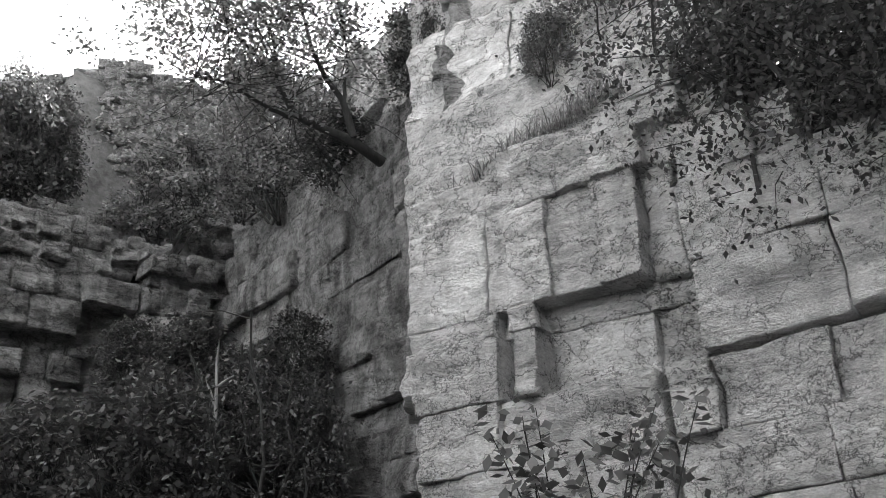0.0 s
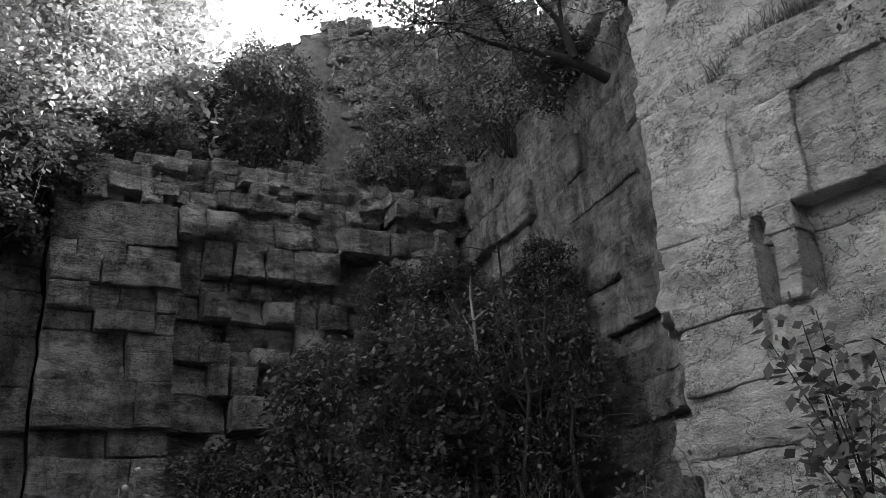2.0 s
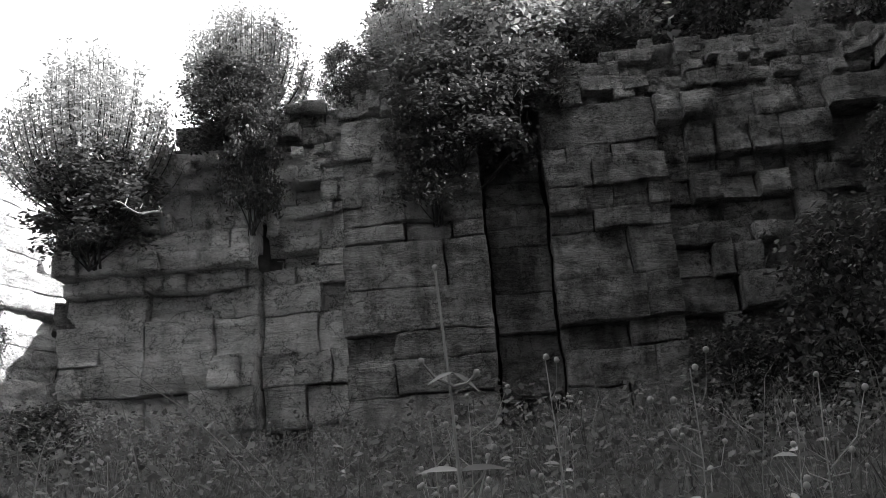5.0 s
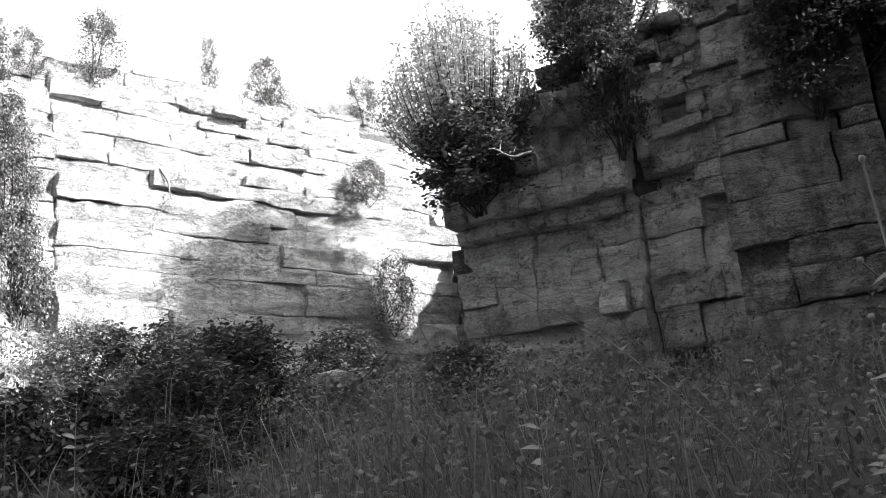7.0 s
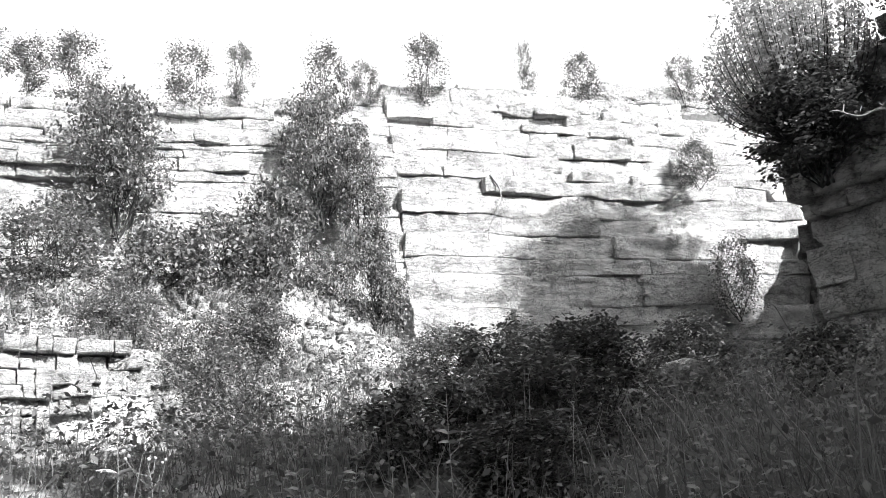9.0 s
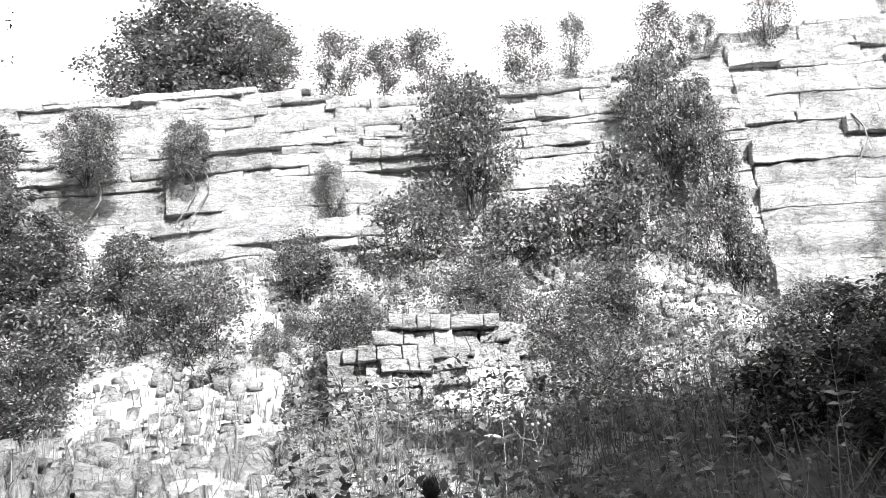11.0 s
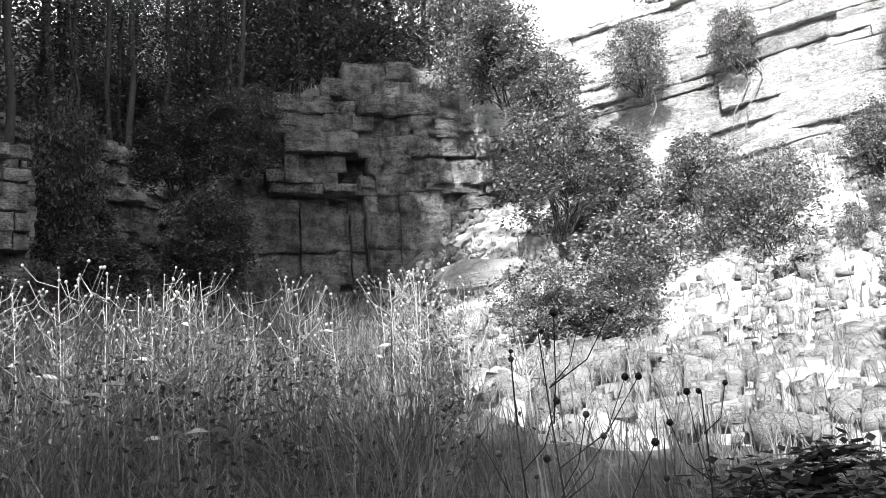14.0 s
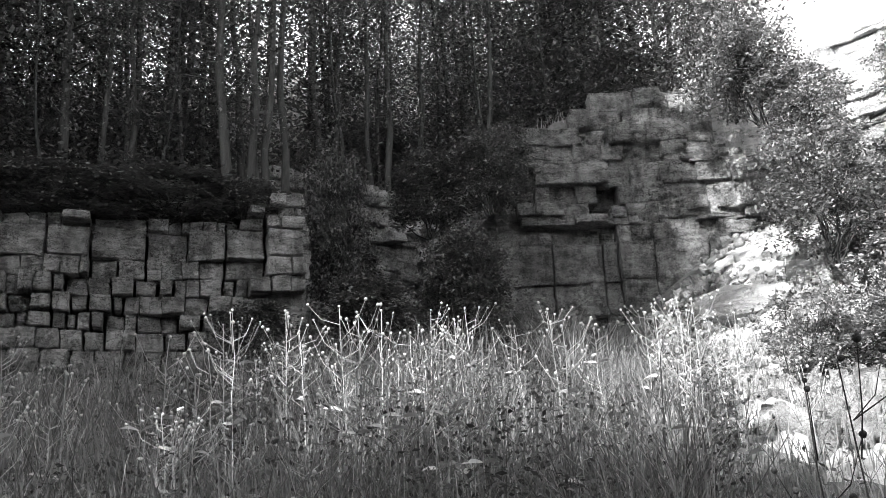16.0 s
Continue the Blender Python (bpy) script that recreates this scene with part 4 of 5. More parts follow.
for x, y, z, n, tall in [(5.45, 5.55, 5.9, 6, 2.6), (5.6, 5.0, 5.3, 9, 3.2), (5.95, 4.45, 5.3, 9, 3.4), (6.3, 3.9, 5.3, 8, 3.2), (5.75, 4.8, 5.2, 5, 1.2), (6.2, 4.2, 5.1, 5, 1.2), (6.3, 5.9, 5.4, 8, 4.2),
                         (6.9, 4.9, 5.4, 8, 4.2), (6.9, 6.9, 5.4, 7, 4.6), (6.7, 3.3, 4.9, 7, 3.4)]:
    stem_clump(x, y, z, n, tall, "clump of thin dark stems with hanging leaves on a rock ledge")
for x, y, n, tall in [(1.7, 12.5, 7, 4.4), (2.5, 12.2, 7, 4.0), (2.6, 11.0, 6, 3.6), (0.6, 12.2, 6, 3.0), (1.9, 11.4, 6, 3.0)]:
    stem_clump(x, y, float(ground_z(x, y)), n, tall, "young ash saplings with thin stems in the shaded corner")
crown(BUSH, 4.85, 7.8, 8.4, 0.8, 0.9, label="small shrub rooted in a joint of the pale rock")
crown(BUSH, 5.3, 7.4, 9.2, 1.5, 1.6, label="small shrub rooted in a joint of the pale rock")
crown(DARK, 4.4, 10.6, 10.4, 1.3, 1.6)
crown(DARK, 4.15, 9.35, 9.9, 0.6, 1.2)
crown(DARK, 3.6, 12.4, 9.6, 1.6, 1.3)
crown(BUSH, 3.2, 14.4, 10.6, 2.2, 2.4)
crown(BUSH, 1.6, 16.9, 10.9, 2.6, 2.6)
crown(BUSH, 3.0, 16.9, 12.0, 2.4, 2.6)


# ---- stones ----
def stone_mesh(k, mat):
    """A split angular block of limestone about 1 m across."""
    bm = bmesh.new()
    bmesh.ops.create_icosphere(bm, subdivisions=2, radius=0.5)
    cuts = rng.normal(size=(11, 3))
    cuts /= np.linalg.norm(cuts, axis=1)[:, None]
    lim = rng.uniform(0.22, 0.42, 11)
    co = np.array([v.co[:] for v in bm.verts])
    for n_, l_ in zip(cuts, lim):
        over = np.clip(co @ n_ - l_, 0, None)
        co -= over[:, None] * n_
    co += 0.02 * np.stack([fbm(*(co * 6 + k * 9 + a * 3).T, 2) for a in range(3)], 1)
    for v, p in zip(bm.verts, co):
        v.co = p
    me = bpy.data.meshes.new("stone")
    bm.to_mesh(me)
    bm.free()
    me.materials.append(mat)
    return me


STONES = [stone_mesh(k, RUBBLE) for k in range(7)]
GREY_STONES = [stone_mesh(k, ROCK_GREY) for k in range(3)]


def stone(x, y, size, squash=0.7, pale=True, label="", sink=0.2, z=None):
    me = (STONES if pale else GREY_STONES)[rng.integers(7 if pale else 3)]
    ob = new("stone" if size < 0.6 else "boulder", me)
    zz = float(ground_z(x, y)) if z is None else z
    sx, sy = size * rng.uniform(0.8, 1.3), size * rng.uniform(0.7, 1.1)
    ob.matrix_world = pose(x, y, zz + size * squash * (0.5 - sink), rng.uniform(-25, 25), rng.uniform(-25, 25), rng.uniform(0, 360)) @ Matrix.Diagonal((sx, sy, size * squash, 1))
    return tagged(ob, label or "angular broken limestone lying on the scree", "rock", "fallen stones of the quarry")


stone(-10.8, 7.9, 1.3, 0.5, False, "flat grey limestone boulder among weeds in the shade", 0.0)
stone(-15.3, 4.4, 1.0, 0.6, True, "large tilted limestone boulder among shrubs on the scree")
for x, y, k in [(-14.5, -9.4, 1.5), (-14.8, -8.8, 1.1), (-10.8, -7.9, 0.8), (-11.0, -7.5, 0.6), (-11.3, -8.4, 0.7), (-4.7, -3.4, 0.4), (-4.3, -3.1, 0.35), (-9.4, -1.5, 0.55), (-8.8, 0.2, 0.5), (-8.4, -2.4, 0.5), (-12.6, -8.6, 0.9),
                (-13.4, -10.0, 1.0), (-13.4, 0.9, 0.9), (-13.0, 1.2, 0.7), (-12.6, 1.8, 0.9), (-11.2, -0.4, 0.8)]:
    stone(x, y, k)
for k in range(290):
    x, y = rng.uniform(-17.5, -6.5), rng.uniform(-11.5, 5.5)
    if x > -9.5 and (abs(y + 2.0) > 3.0 or rng.random() < 0.8):
        continue
    stone(x, y, 0.12 + 0.5 * rng.random() ** 2.2, rng.uniform(0.5, 0.9))


def scree():
    """The sheet of pale broken rock below the sunlit cliff, with its small rubble."""
    xs, ys = np.meshgrid(np.linspace(-18.9, -4.8, 150), np.linspace(-12.5, 7.5, 220), indexing="ij")
    edge = fbm(xs * 0.5, ys * 0.5, 9.0, 4)
    lift = 0.10 + 0.13 * fbm(xs * 1.1, ys * 1.1, 3.0, 6) + 0.05 * edge
    near = 5.6 + 4.0 * smooth(ys, -1.0, 3.5) + 4.5 * smooth(-ys, 4.0, 8.0) + 0.8 * edge
    fade = smooth(-xs, near, near + 1.6) * smooth(ys, -12.5, -10.5) * (1 - smooth(ys, 4.5, 7.2))
    z = floor_z(xs, ys) - 0.25 + (0.25 + lift) * fade
    n, m = xs.shape
    i, j = np.meshgrid(np.arange(n - 1), np.arange(m - 1), indexing="ij")
    f = np.stack([i * m + j, (i + 1) * m + j, (i + 1) * m + j + 1, i * m + j + 1], -1).reshape(-1, 4)
    me = mesh_np("scree", np.stack([xs, ys, z], -1).reshape(-1, 3), f, SCREE)
    tagged(new("scree", me), "slope of pale broken limestone scree under the sunlit cliff", "scree", kind="structure")
    # small rubble
    n = 5000
    x, y = rng.uniform(-18.4, -6.4, n), rng.uniform(-11.5, 6.0, n)
    keep = (x < -9.6) | (np.abs(y + 2.0) < 3.0)
    x, y = x[keep], y[keep]
    n = len(x)
    base = np.stack([x, y, floor_z(x, y) + 0.08 + 0.1 * rng.random(n)], 1)
    box = np.array([[a, b, c] for a in (-1, 1) for b in (-1, 1) for c in (-1, 1)], float)
    quads = np.array([[0, 1, 3, 2], [4, 6, 7, 5], [0, 4, 5, 1], [2, 3, 7, 6], [0, 2, 6, 4], [1, 5, 7, 3]])
    size = (0.03 + 0.09 * rng.random(n) ** 2)[:, None, None] * rng.uniform(0.5, 1.3, (n, 1, 3))
    a = rng.uniform(0, 2 * np.pi, n)
    v = (box[None] + rng.normal(0, 0.25, (n, 8, 3))) * size
    rx = np.cos(a)[:, None] * v[..., 0] - np.sin(a)[:, None] * v[..., 2] * 0.6
    rz = np.sin(a)[:, None] * v[..., 0] * 0.6 + v[..., 2]
    v = np.stack([rx, v[..., 1], rz], -1) + base[:, None]
    f = (np.arange(n)[:, None, None] * 8 + quads[None]).reshape(-1, 4)
    tagged(new("rubble", mesh_np("rubble", v.reshape(-1, 3), f, RUBBLE)), "small white limestone rubble strewn over the scree", "rubble", kind="stuff")


scree()


# ---- grass and weeds ----
def blades(x, y, tall, width=0.008, lean=0.35):
    n = len(x)
    z = ground_z(x, y)
    a = rng.uniform(0, 2 * np.pi, n)
    d = np.stack([np.cos(a), np.sin(a), np.zeros(n)], 1)
    s = np.stack([-np.sin(a), np.cos(a), np.zeros(n)], 1) * (width * rng.uniform(0.6, 1.4, n))[:, None]
    base = np.stack([x, y, z - 0.03], 1)
    up = np.array([0, 0, 1.0])
    b = (lean * rng.uniform(0.1, 1.2, n) * tall)[:, None]
    t = tall[:, None]
    m1, m2, tip = base + up * t * 0.45 + d * b * 0.2, base + up * t * 0.8 + d * b * 0.55, base + up * t * (1.0 - 0.12 * b / t) + d * b
    v = np.stack([base - s, base + s, m1 - s * 0.8, m1 + s * 0.8, m2 - s * 0.5, m2 + s * 0.5, tip], 1).reshape(-1, 3)
    o = np.arange(n)[:, None] * 7
    q = np.concatenate([o + [0, 1, 3, 2], o + [2, 3, 5, 4]], 1).reshape(-1, 4)
    return v, [q, o + [4, 5, 6]]


def scatter(n, az0, az1, r0, r1, power=0.7):
    a = np.radians(rng.uniform(az0, az1, n))
    r = r0 + (r1 - r0) * rng.random(n) ** power
    lim = np.interp(np.arctan2(np.sin(a), np.cos(a)), AZ_TABLE, RIM_R) - 0.15
    keep = r < lim
    a, r = a[keep], r[keep]
    return -np.sin(a) * r, np.cos(a) * r


def sward(name, label, n, az0, az1, r0, r1, low, high, mat, width=0.008, patch=0.6, lean=0.35):
    x, y = scatter(n, az0, az1, r0, r1)
    p = fbm(x * 0.8, y * 0.8, 4.0, 3)
    keep = p > rng.uniform(-1.4, patch, len(x)) - 0.5
    x, y, p = x[keep], y[keep], p[keep]
    tall = rng.uniform(low, high, len(x)) * (1 + 0.3 * p)
    tagged(new(name, mesh_np(name, *blades(x, y, np.clip(tall, 0.08, None), width, lean), mat)), label, "grass", kind="stuff")


sward("meadow_grass", "tall pale meadow grass and stalks on the quarry floor", 34000, 126, 196, 2.9, 11.5, 0.3, 0.95, GRASS, 0.0045, 1.2, 0.9)
sward("short_grass", "short pale grass at the foot of the scree", 5000, 92, 128, 3.0, 9.5, 0.12, 0.45, GRASS, 0.0045, 0.6, 0.9)
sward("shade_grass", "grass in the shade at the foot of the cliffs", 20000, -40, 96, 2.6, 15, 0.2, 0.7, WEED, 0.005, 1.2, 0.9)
sward("shade_stalks", "pale dry stalks standing over the weeds in the shade", 3800, -40, 96, 3.0, 13, 0.5, 1.15, GRASS, 0.004, 1.2, 1.3)
sward("rim_grass", "tufts of grass on the scree and ledges", 9000, 60, 128, 9, 19, 0.15, 0.5, GRASS, 0.009, 0.2)


def weeds(name, label, n, az0, az1, r0, r1, top, size, mat, thin=(-3.0, -0.2)):
    x, y = scatter(n, az0, az1, r0, r1)
    p = fbm(x * 0.9, y * 0.9, 7.0, 3)
    keep = p > rng.uniform(*thin, len(p))
    x, y, p = x[keep], y[keep], p[keep]
    h = np.clip(top * (0.75 + 0.55 * p), 0.12, None)
    z = ground_z(x, y) + h * rng.random(len(x)) ** 0.6
    tagged(new(name, mesh_np(name, *leaves_at(np.stack([x, y, z], 1), size, 0.1), mat)), label, "weeds", kind="stuff")


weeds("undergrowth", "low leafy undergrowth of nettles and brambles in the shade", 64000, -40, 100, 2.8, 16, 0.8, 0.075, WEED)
# Dark leaves here paint in the shade of the near meadow.
weeds("meadow_weeds", "leafy weeds among the meadow grass", 60000, 124, 198, 2.7, 13, 0.75, 0.05, LEAF_DARK)
weeds("foot_weeds", "low weeds at the foot of the scree", 5000, 96, 126, 3.4, 9, 0.3, 0.05, WEED, (0.0, 0.6))
weeds("scree_weeds", "small leafy plants rooted in the scree", 24000, 66, 128, 12, 19, 0.5, 0.075, LEAF, (0.1, 0.6))


def rim_plants():
    """Small plants and tufts along the cliff tops and ledges."""
    n = 26000
    a = np.radians(rng.uniform(-44, 196, n))
    lim, _ = rim(np.arctan2(np.sin(a), np.cos(a)))
    r = lim + 0.5 + 2.2 * rng.random(n) ** 2
    x, y = -np.sin(a) * r, np.cos(a) * r
    p = fbm(x * 1.1, y * 1.1, 2.0, 3)
    keep = p > -0.2
    x, y, p = x[keep], y[keep], p[keep]
    z = ground_z(x, y) + (0.1 + 0.5 * np.clip(p, 0, 1)) * rng.random(len(x))
    tagged(new("rim_weeds", mesh_np("rim_weeds", *leaves_at(np.stack([x, y, z], 1), 0.085, 0.1), LEAF)), "low plants and brambles along the cliff tops", "weeds", kind="stuff")
    m = 9000
    a = np.radians(rng.uniform(-42, 196, m))
    lim, _ = rim(np.arctan2(np.sin(a), np.cos(a)))
    r = lim + 0.45 + 1.6 * rng.random(m) ** 2
    x, y = -np.sin(a) * r, np.cos(a) * r
    tagged(new("rim_tufts", mesh_np("rim_tufts", *blades(x, y, rng.uniform(0.15, 0.5, m), 0.008, 0.6), GRASS)), "tufts of grass along the cliff tops", "grass", kind="stuff")


rim_plants()


# ---- single plants close to the camera ----
def frond(a, b, width, bow=0.1):
    """A pointed leaf from a to b, folded along its rib."""
    a, b = np.array(a, float), np.array(b, float)
    d = b - a
    length = np.linalg.norm(d)
    side = np.cross(d, [0, 0, 1.0])
    side /= np.linalg.norm(side) + 1e-9
    side = side * 0.75 + np.array([0, 0, 0.66])
    t = np.linspace(0, 1, 7)
    w = width * np.sin(np.pi * t ** 0.8) * 0.5
    mid = a + d * t[:, None] + np.array([0, 0, 1.0]) * (bow * length * np.sin(np.pi * t))[:, None]
    v = np.concatenate([mid, mid + side * w[:, None] + [0, 0, 0.15 * width], mid - side * w[:, None] + [0, 0, 0.15 * width]])
    f = [[k, k + 1, 8 + k, 7 + k] for k in range(6)] + [[k + 1, k, 14 + k, 15 + k] for k in range(6)]
    return v, np.array(f)


def ball(c, r, tall=1.0, rings=7, sides=9, spikes=0.0):
    v, f = [], []
    for i in range(rings + 1):
        e = math.pi * i / rings
        for j in range(sides):
            g = 2 * math.pi * j / sides
            k = 1 + spikes * ((i + j) % 2)
            v.append((c[0] + r * k * math.sin(e) * math.cos(g), c[1] + r * k * math.sin(e) * math.sin(g), c[2] - r * tall * math.cos(e)))
    for i in range(rings):
        for j in range(sides):
            f.append((i * sides + j, i * sides + (j + 1) % sides, (i + 1) * sides + (j + 1) % sides, (i + 1) * sides + j))
    return np.array(v), np.array(f)


def teasel(x, y, z, k):
    """A teasel: ridged stalk, egg-shaped spiny head and the bracts under it."""
    g = float(ground_z(x, y))
    root = empty("teasel", pose(x, y, g), "dry teasel with a dark spiny seed head on a stiff stalk", "plant", "teasels")
    h = z - g
    lean = rng.normal(0, 0.03, 2)
    top = np.array([lean[0], lean[1], h])
    child("stalk", mesh_np("stalk", *tube(np.linspace((0, 0, -0.05), top, 6), np.linspace(0.006, 0.0035, 6), 6), SEED), root)
    pieces = [ball(top + [0, 0, 0.022 * k], 0.021 * k, 1.35, 9, 12, 0.1)]
    for j in range(150):
        d = rng.normal(size=3)
        d /= np.linalg.norm(d)
        a = top + [0, 0, 0.022 * k] + d * [0.02 * k, 0.02 * k, 0.028 * k]
        b = a + (d + [0, 0, 0.5]) * 0.010 * k
        pieces.append(tube(np.array([a, b]), [0.0012, 0.0003], 3))
    head = child("seed_head", mesh_np("seed_head", *join(pieces), SEED), root)
    for j in range(5):
        g_ = j * 1.26 + rng.random()
        d = np.array([math.cos(g_), math.sin(g_), 0.5])
        child("bract", mesh_np("bract", *tube(np.array([top, top + d * 0.02 * k, top + d * 0.036 * k + [0, 0, 0.008]]), [0.0015, 0.001, 0.0004], 4), SEED), root)


for x, y, z, k in [(-2.85, -0.55, 1.63, 1.0), (-2.97, -0.43, 1.65, 0.75), (-2.89, -0.08, 1.65, 1.05), (-3.16, 0.29, 1.59, 0.8), (-3.27, 0.22, 1.56, 0.7)]:
    teasel(x, y, z, k)


def headed_weed(x, y, z, heads, mat, head_mat, r, label, spread=0.22, leafy=3, thick=0.004):
    """A branching weed with round heads at its tips and pairs of narrow leaves."""
    g = float(ground_z(x, y))
    root = empty("tall_weed", pose(x, y, g, 0, 0, rng.uniform(0, 360)), label, "plant", "tall weeds of the quarry floor")
    h = z - g
    top = np.array([rng.normal(0, 0.04), rng.normal(0, 0.04), h])
    pieces = [tube(np.linspace((0, 0, -0.05), top, 7) + rng.normal(0, 0.006, (7, 3)), np.linspace(thick * 1.3, thick * 0.5, 7), 5)]
    tips = [top]
    for k in range(heads - 1):
        a = top * rng.uniform(0.5, 0.92)
        g_ = rng.uniform(0, 6.28)
        reach = spread * rng.uniform(0.4, 1.0)
        b = np.array([a[0] + math.cos(g_) * reach, a[1] + math.sin(g_) * reach, min(a[2] + reach * rng.uniform(0.9, 1.6), h * 1.02)])
        m = (a + b) / 2 + [math.cos(g_) * 0.02, math.sin(g_) * 0.02, -0.03]
        child("side_shoot", mesh_np("side_shoot", *tube(np.array([a, m, b]), [thick * 0.6, thick * 0.5, thick * 0.35], 4), mat), root)
        tips.append(b)
    child("stalk", mesh_np("stalk", *join(pieces), mat), root)
    for t in tips:
        child("flower_head", mesh_np("flower_head", *ball(t, r * rng.uniform(0.7, 1.2), 1.15, 5, 8, 0.18), head_mat), root)
    for k in range(leafy):
        a = top * rng.uniform(0.35, 0.8)
        g_ = rng.uniform(0, 6.28)
        for s in (0, math.pi):
            d = np.array([math.cos(g_ + s), math.sin(g_ + s), rng.uniform(-0.1, 0.3)])
            child("leaf", mesh_np("leaf", *frond(a, a + d * rng.uniform(0.08, 0.15), 0.035), mat), root)
    return root


headed_weed(-2.72, -1.47, 1.93, 13, SEED, SEED, 0.010, "knapweed with many dark round seed heads", 0.3, 3)
headed_weed(-2.75, -1.66, 1.90, 9, SEED, SEED, 0.009, "knapweed with dark round seed heads", 0.2, 2)
headed_weed(-2.95, -1.15, 1.72, 7, SEED, SEED, 0.009, "knapweed with dark round seed heads", 0.22, 2)


def nettle(x, y, z):
    """The tall pale plant with pairs of pointed leaves and thin flower stalks."""
    g = float(ground_z(x, y))
    root = empty("hedge_nettle", pose(x, y, g, 0, 0, 20), "tall pale weed with paired pointed leaves and thin branching stalks", "plant")
    h = z - g
    pieces = [tube(np.array([(0.02, 0, -0.05), (0.01, 0, h * 0.35), (0, 0, h * 0.62), (-0.01, 0, h * 0.8), (-0.03, 0, h)]), [0.010, 0.008, 0.007, 0.005, 0.004], 6)]
    tips = [(-0.03, 0, h)]
    for f, dx, dz in ((0.45, 0.17, 0.22), (0.5, -0.13, 0.2), (0.62, 0.08, 0.20), (0.82, 0.07, 0.03), (0.82, -0.09, 0.08), (0.66, 0.1, 0.14), (0.40, -0.16, 0.1)):
        a = np.array((0, 0, h * f))
        b = a + [dx, rng.normal(0, 0.05), dz]
        pieces.append(tube(np.array([a, (a + b) / 2 + [dx * 0.1, 0, -0.01], b]), [0.005, 0.004, 0.003], 5))
        tips.append(b)
    child("stalk", mesh_np("stalk", *join(pieces), STALK), root)
    for t in tips:
        child("flower_head", mesh_np("flower_head", *ball(t, 0.009, 1.3, 5, 7, 0.2), STALK), root)
    for f, size, wide in ((0.45, 0.20, 0.06), (0.56, 0.15, 0.055), (0.70, 0.14, 0.025), (0.3, 0.2, 0.07), (0.84, 0.07, 0.014)):
        for s in (-1, 1):
            a = np.array((0, 0, h * f))
            b = a + [s * size, rng.normal(0, 0.05), rng.uniform(-0.07, 0.05)]
            child("leaf", mesh_np("leaf", *frond(a, b, wide, 0.05), PALE_LEAF), root)


nettle(-1.20, 2.75, 2.37)
for k in range(26):
    a = radians(rng.uniform(-2, 92))
    r = rng.uniform(3.6, 8.0)
    x, y = -math.sin(a) * r, math.cos(a) * r
    headed_weed(x, y, float(ground_z(x, y)) + rng.uniform(0.6, 1.1), int(rng.integers(5, 10)), STALK, STALK, 0.011, "dry hogweed with small pale umbels in the shade", 0.2, 4, 0.004)
for x, y, z in [(-1.06, 3.33, 2.16), (-0.7, 3.3, 2.05), (-1.5, 3.6, 2.1), (-0.3, 3.5, 2.0), (-1.35, 3.1, 1.98)]:
    headed_weed(x, y, z, 9, STALK, STALK, 0.010, "pale hogweed with small dry umbels in the shade", 0.16, 2)
# the sunlit crest of tall weeds, its sunlight put into the pale material
for k in range(74):
    a = radians(rng.uniform(120, 166))
    r = rng.uniform(5.2, 8.4)
    x, y = -math.sin(a) * r, math.cos(a) * r
    headed_weed(x, y, float(ground_z(x, y)) + rng.uniform(0.7, 1.3), int(rng.integers(9, 17)), THISTLE, THISTLE, 0.009, "tall thistle with sunlit pale stems and heads above the grass", 0.24, 1, 0.004)


def twig(name, label, points, r):
    p = np.array(points, float)
    t = np.linspace(0, len(p) - 1, 14)
    p = np.stack([np.interp(t, np.arange(len(p)), p[:, a]) for a in range(3)], 1)
    p = p + np.cumsum(rng.normal(0, 0.006, p.shape), 0)
    pieces = [tube(p, np.linspace(r, r * 0.3, 14), 6)]
    for k in range(4, 14):
        b = p[k] + rng.normal(size=3) * [0.10, 0.10, 0.06] + (p[k] - p[k - 1]) * 0.9
        pieces.append(tube(np.array([p[k], (p[k] + b) / 2 + [0, 0, 0.01], b]), [r * 0.35, r * 0.28, r * 0.12], 4))
    tagged(new(name, mesh_np(name, *join(pieces), BARK_PALE)), label, "branch")


twig("dead_branch", "bare dead branch arching out of the weeds", [(-1.79, 3.33, 0.7), (-1.9, 3.3, 1.46), (-2.25, 3.3, 1.9), (-2.65, 3.38, 2.25)], 0.005)
twig("dead_branch", "bare dead branch arching out of the weeds", [(-2.1, 3.6, 0.7), (-2.29, 3.64, 1.6), (-3.0, 3.7, 2.2), (-3.7, 3.78, 2.63)], 0.005)
twig("dead_branch", "bare dead branch arching out of the weeds", [(-2.6, 3.0, 0.7), (-2.4, 3.1, 1.5), (-2.2, 3.2, 1.95), (-1.8, 3.4, 2.1)], 0.004)
twig("dead_branch", "bare dead branch arching out of the weeds", [(-3.4, 3.9, 0.9), (-3.0, 3.9, 1.7), (-2.7, 3.9, 2.3)], 0.004)


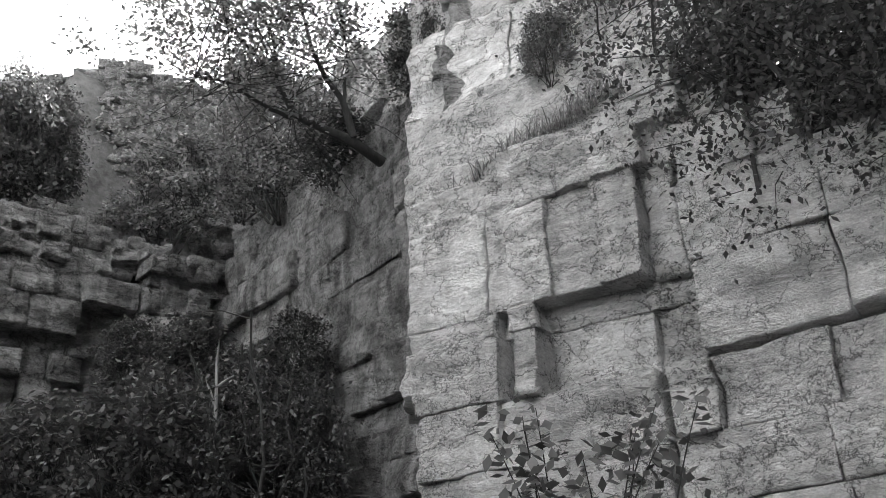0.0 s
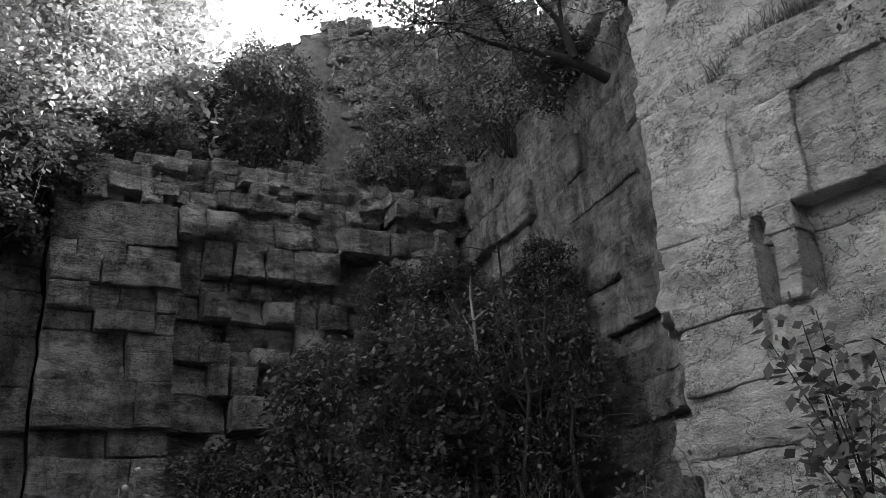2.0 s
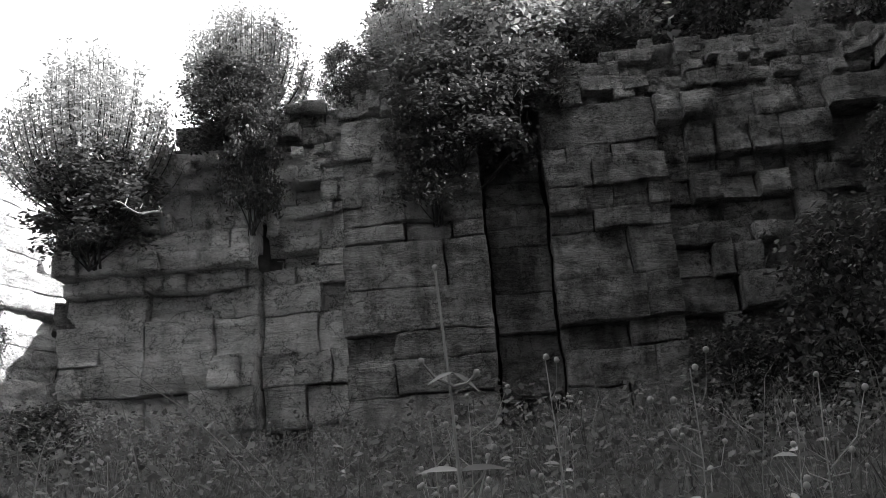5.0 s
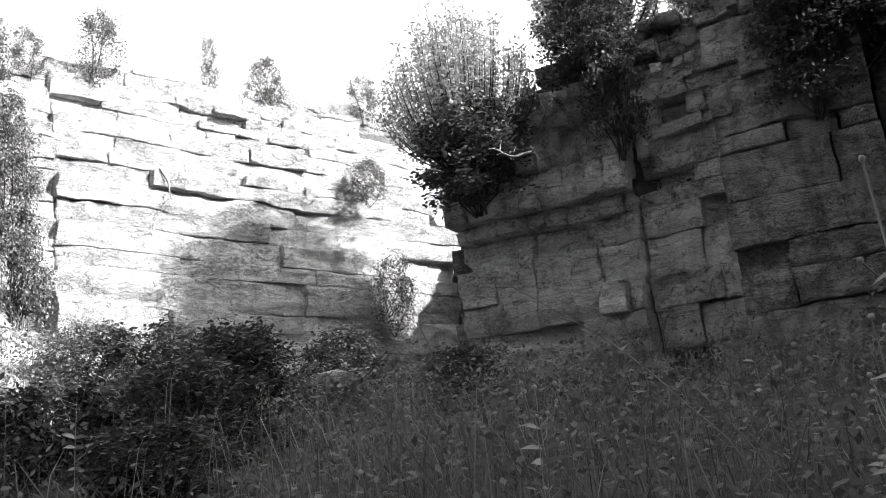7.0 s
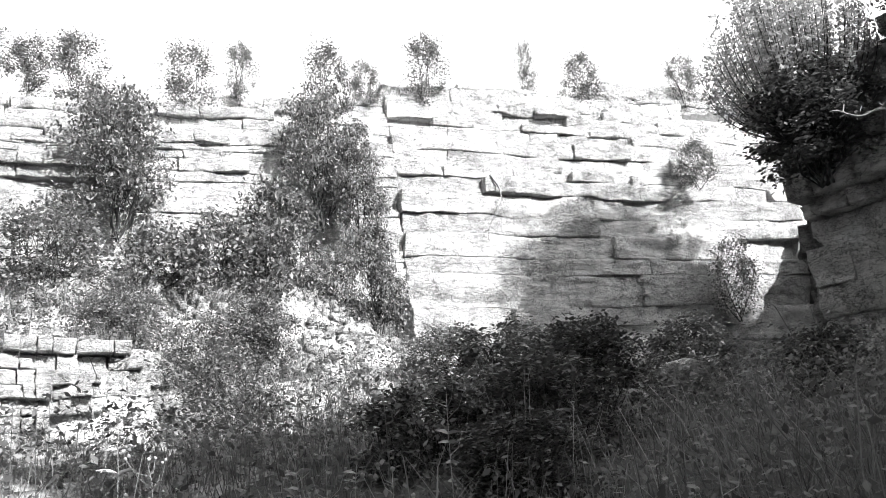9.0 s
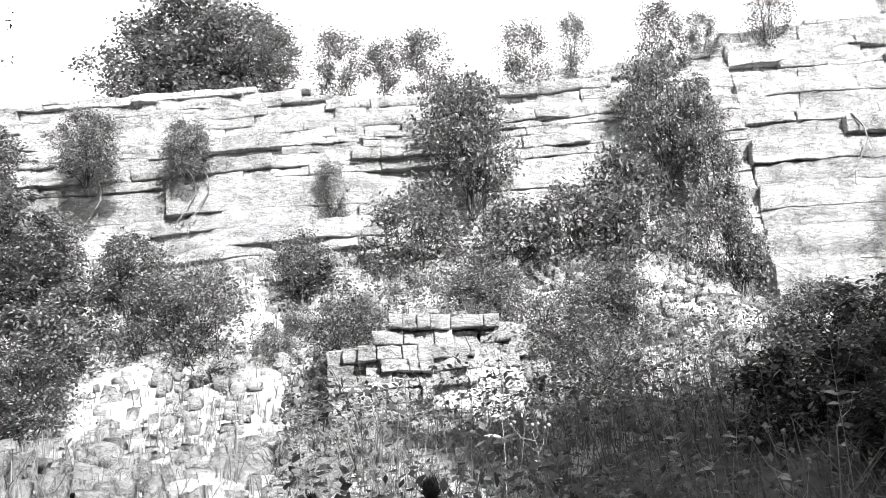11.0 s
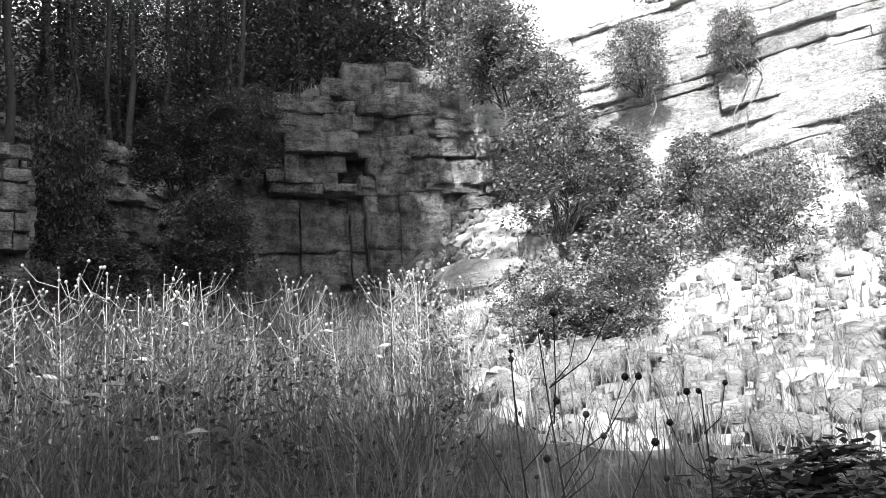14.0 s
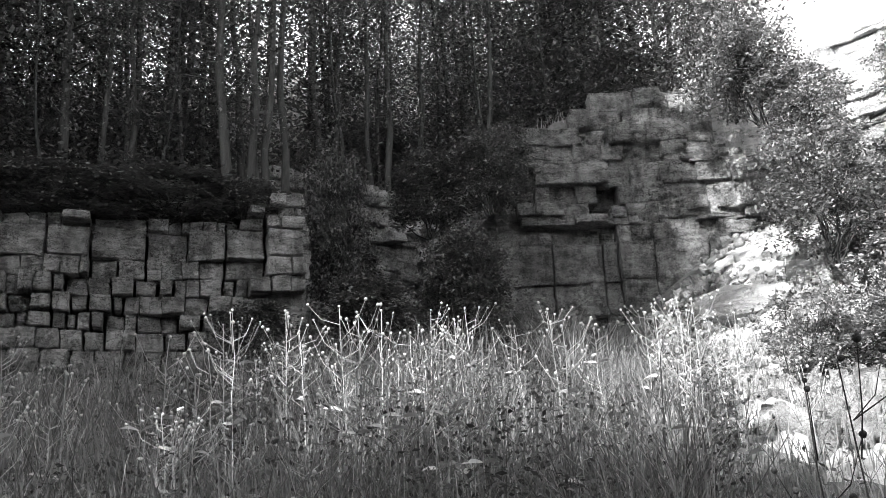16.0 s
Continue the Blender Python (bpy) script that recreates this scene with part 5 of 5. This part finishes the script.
def near_bush():
    """The leafy shoots in front of the pale cliff."""
    root = empty("leafy_shoot", Matrix(), "young shrub with single large leaves on thin arching shoots", "shrub")
    pieces, at_ = [], []
    for k in range(16):
        a = np.array([2.15 + rng.normal(0, 0.12), 3.75 + rng.normal(0, 0.12), float(ground_z(2.15, 3.75))])
        b = np.array([2.12 + rng.uniform(-0.45, 0.5), 3.75 + rng.uniform(-0.4, 0.3), rng.uniform(2.2, 2.72)])
        t = np.linspace(0, 1, 9)[:, None]
        p = a + (b - a) * t + np.array([0, 0, 0.25]) * np.sin(t * np.pi)
        pieces.append(tube(p, np.linspace(0.008, 0.002, 9), 5))
        for j in range(60):
            q = p[rng.integers(4, 9)] + rng.normal(size=3) * 0.06
            at_.append(q)
    child("stem", mesh_np("stem", *join(pieces), BARK), root)
    child("foliage", mesh_np("foliage", *leaves_at(np.array(at_), 0.075, 0.25, 0.6), LEAF), root)


near_bush()
twig("slender_trunk", "slender pale trunk leaning at the foot of the corner", [(2.0, 11.2, 1.6), (1.95, 11.2, 3.0), (1.85, 11.25, 4.2), (1.8, 11.3, 5.4)], 0.06)


def bench_grass():
    """The fringe of grass on the bench of the right-hand cliff and on ledges of the recess."""
    n = 1900
    q = rng.uniform(-0.15, 2.3, n)
    p = A_FACE(q, np.interp(q, [0, 0.5, 1.0, 2.0, 2.7], [6.1, 6.14, 6.44, 6.7, 6.7]) + 0.0 * q, rng.uniform(-0.35, -0.05, n))
    m = 900
    z = np.array([8.1, 6.9])[rng.integers(0, 2, m)]
    p = np.concatenate([p, REC(rng.uniform(0.5, 6.2, m), z + 0.02, rng.uniform(-0.2, 0.05, m))])
    tall = rng.uniform(0.04, 0.2, len(p))
    v, f = blades(p[:, 0], p[:, 1], tall, 0.005, 1.1)
    v = v.reshape(-1, 7, 3)
    v[:, :, 2] += (p[:, 2] - ground_z(p[:, 0], p[:, 1]))[:, None]
    tagged(new("bench_grass", mesh_np("bench_grass", v.reshape(-1, 3), f, GRASS)), "fringe of grass along the rock bench", "grass", kind="stuff")


bench_grass()
# roots and hanging stems on the sunlit cliff
for y0 in (-5.3, -5.0, -7.3, 9.0):
    line = [(-18.75, y0 + 0.25 * math.sin(k), 9.2 - 0.32 * k) for k in range(6)]
    twig("hanging_root", "bare roots hanging down the white rock face", line, 0.02)
# the pale bough under the willow on the end cliff
twig("pale_bough", "pale bare bough reaching out of the shaded cliff", [(-9.4, 10.9, 6.3), (-8.9, 10.3, 6.38), (-9.1, 10.1, 6.3), (-9.35, 9.95, 6.5)], 0.035)
crown(DARK, -4.1, -0.9, 1.1, 1.9, 0.9, label="dark rounded low bush in the shade among weeds")
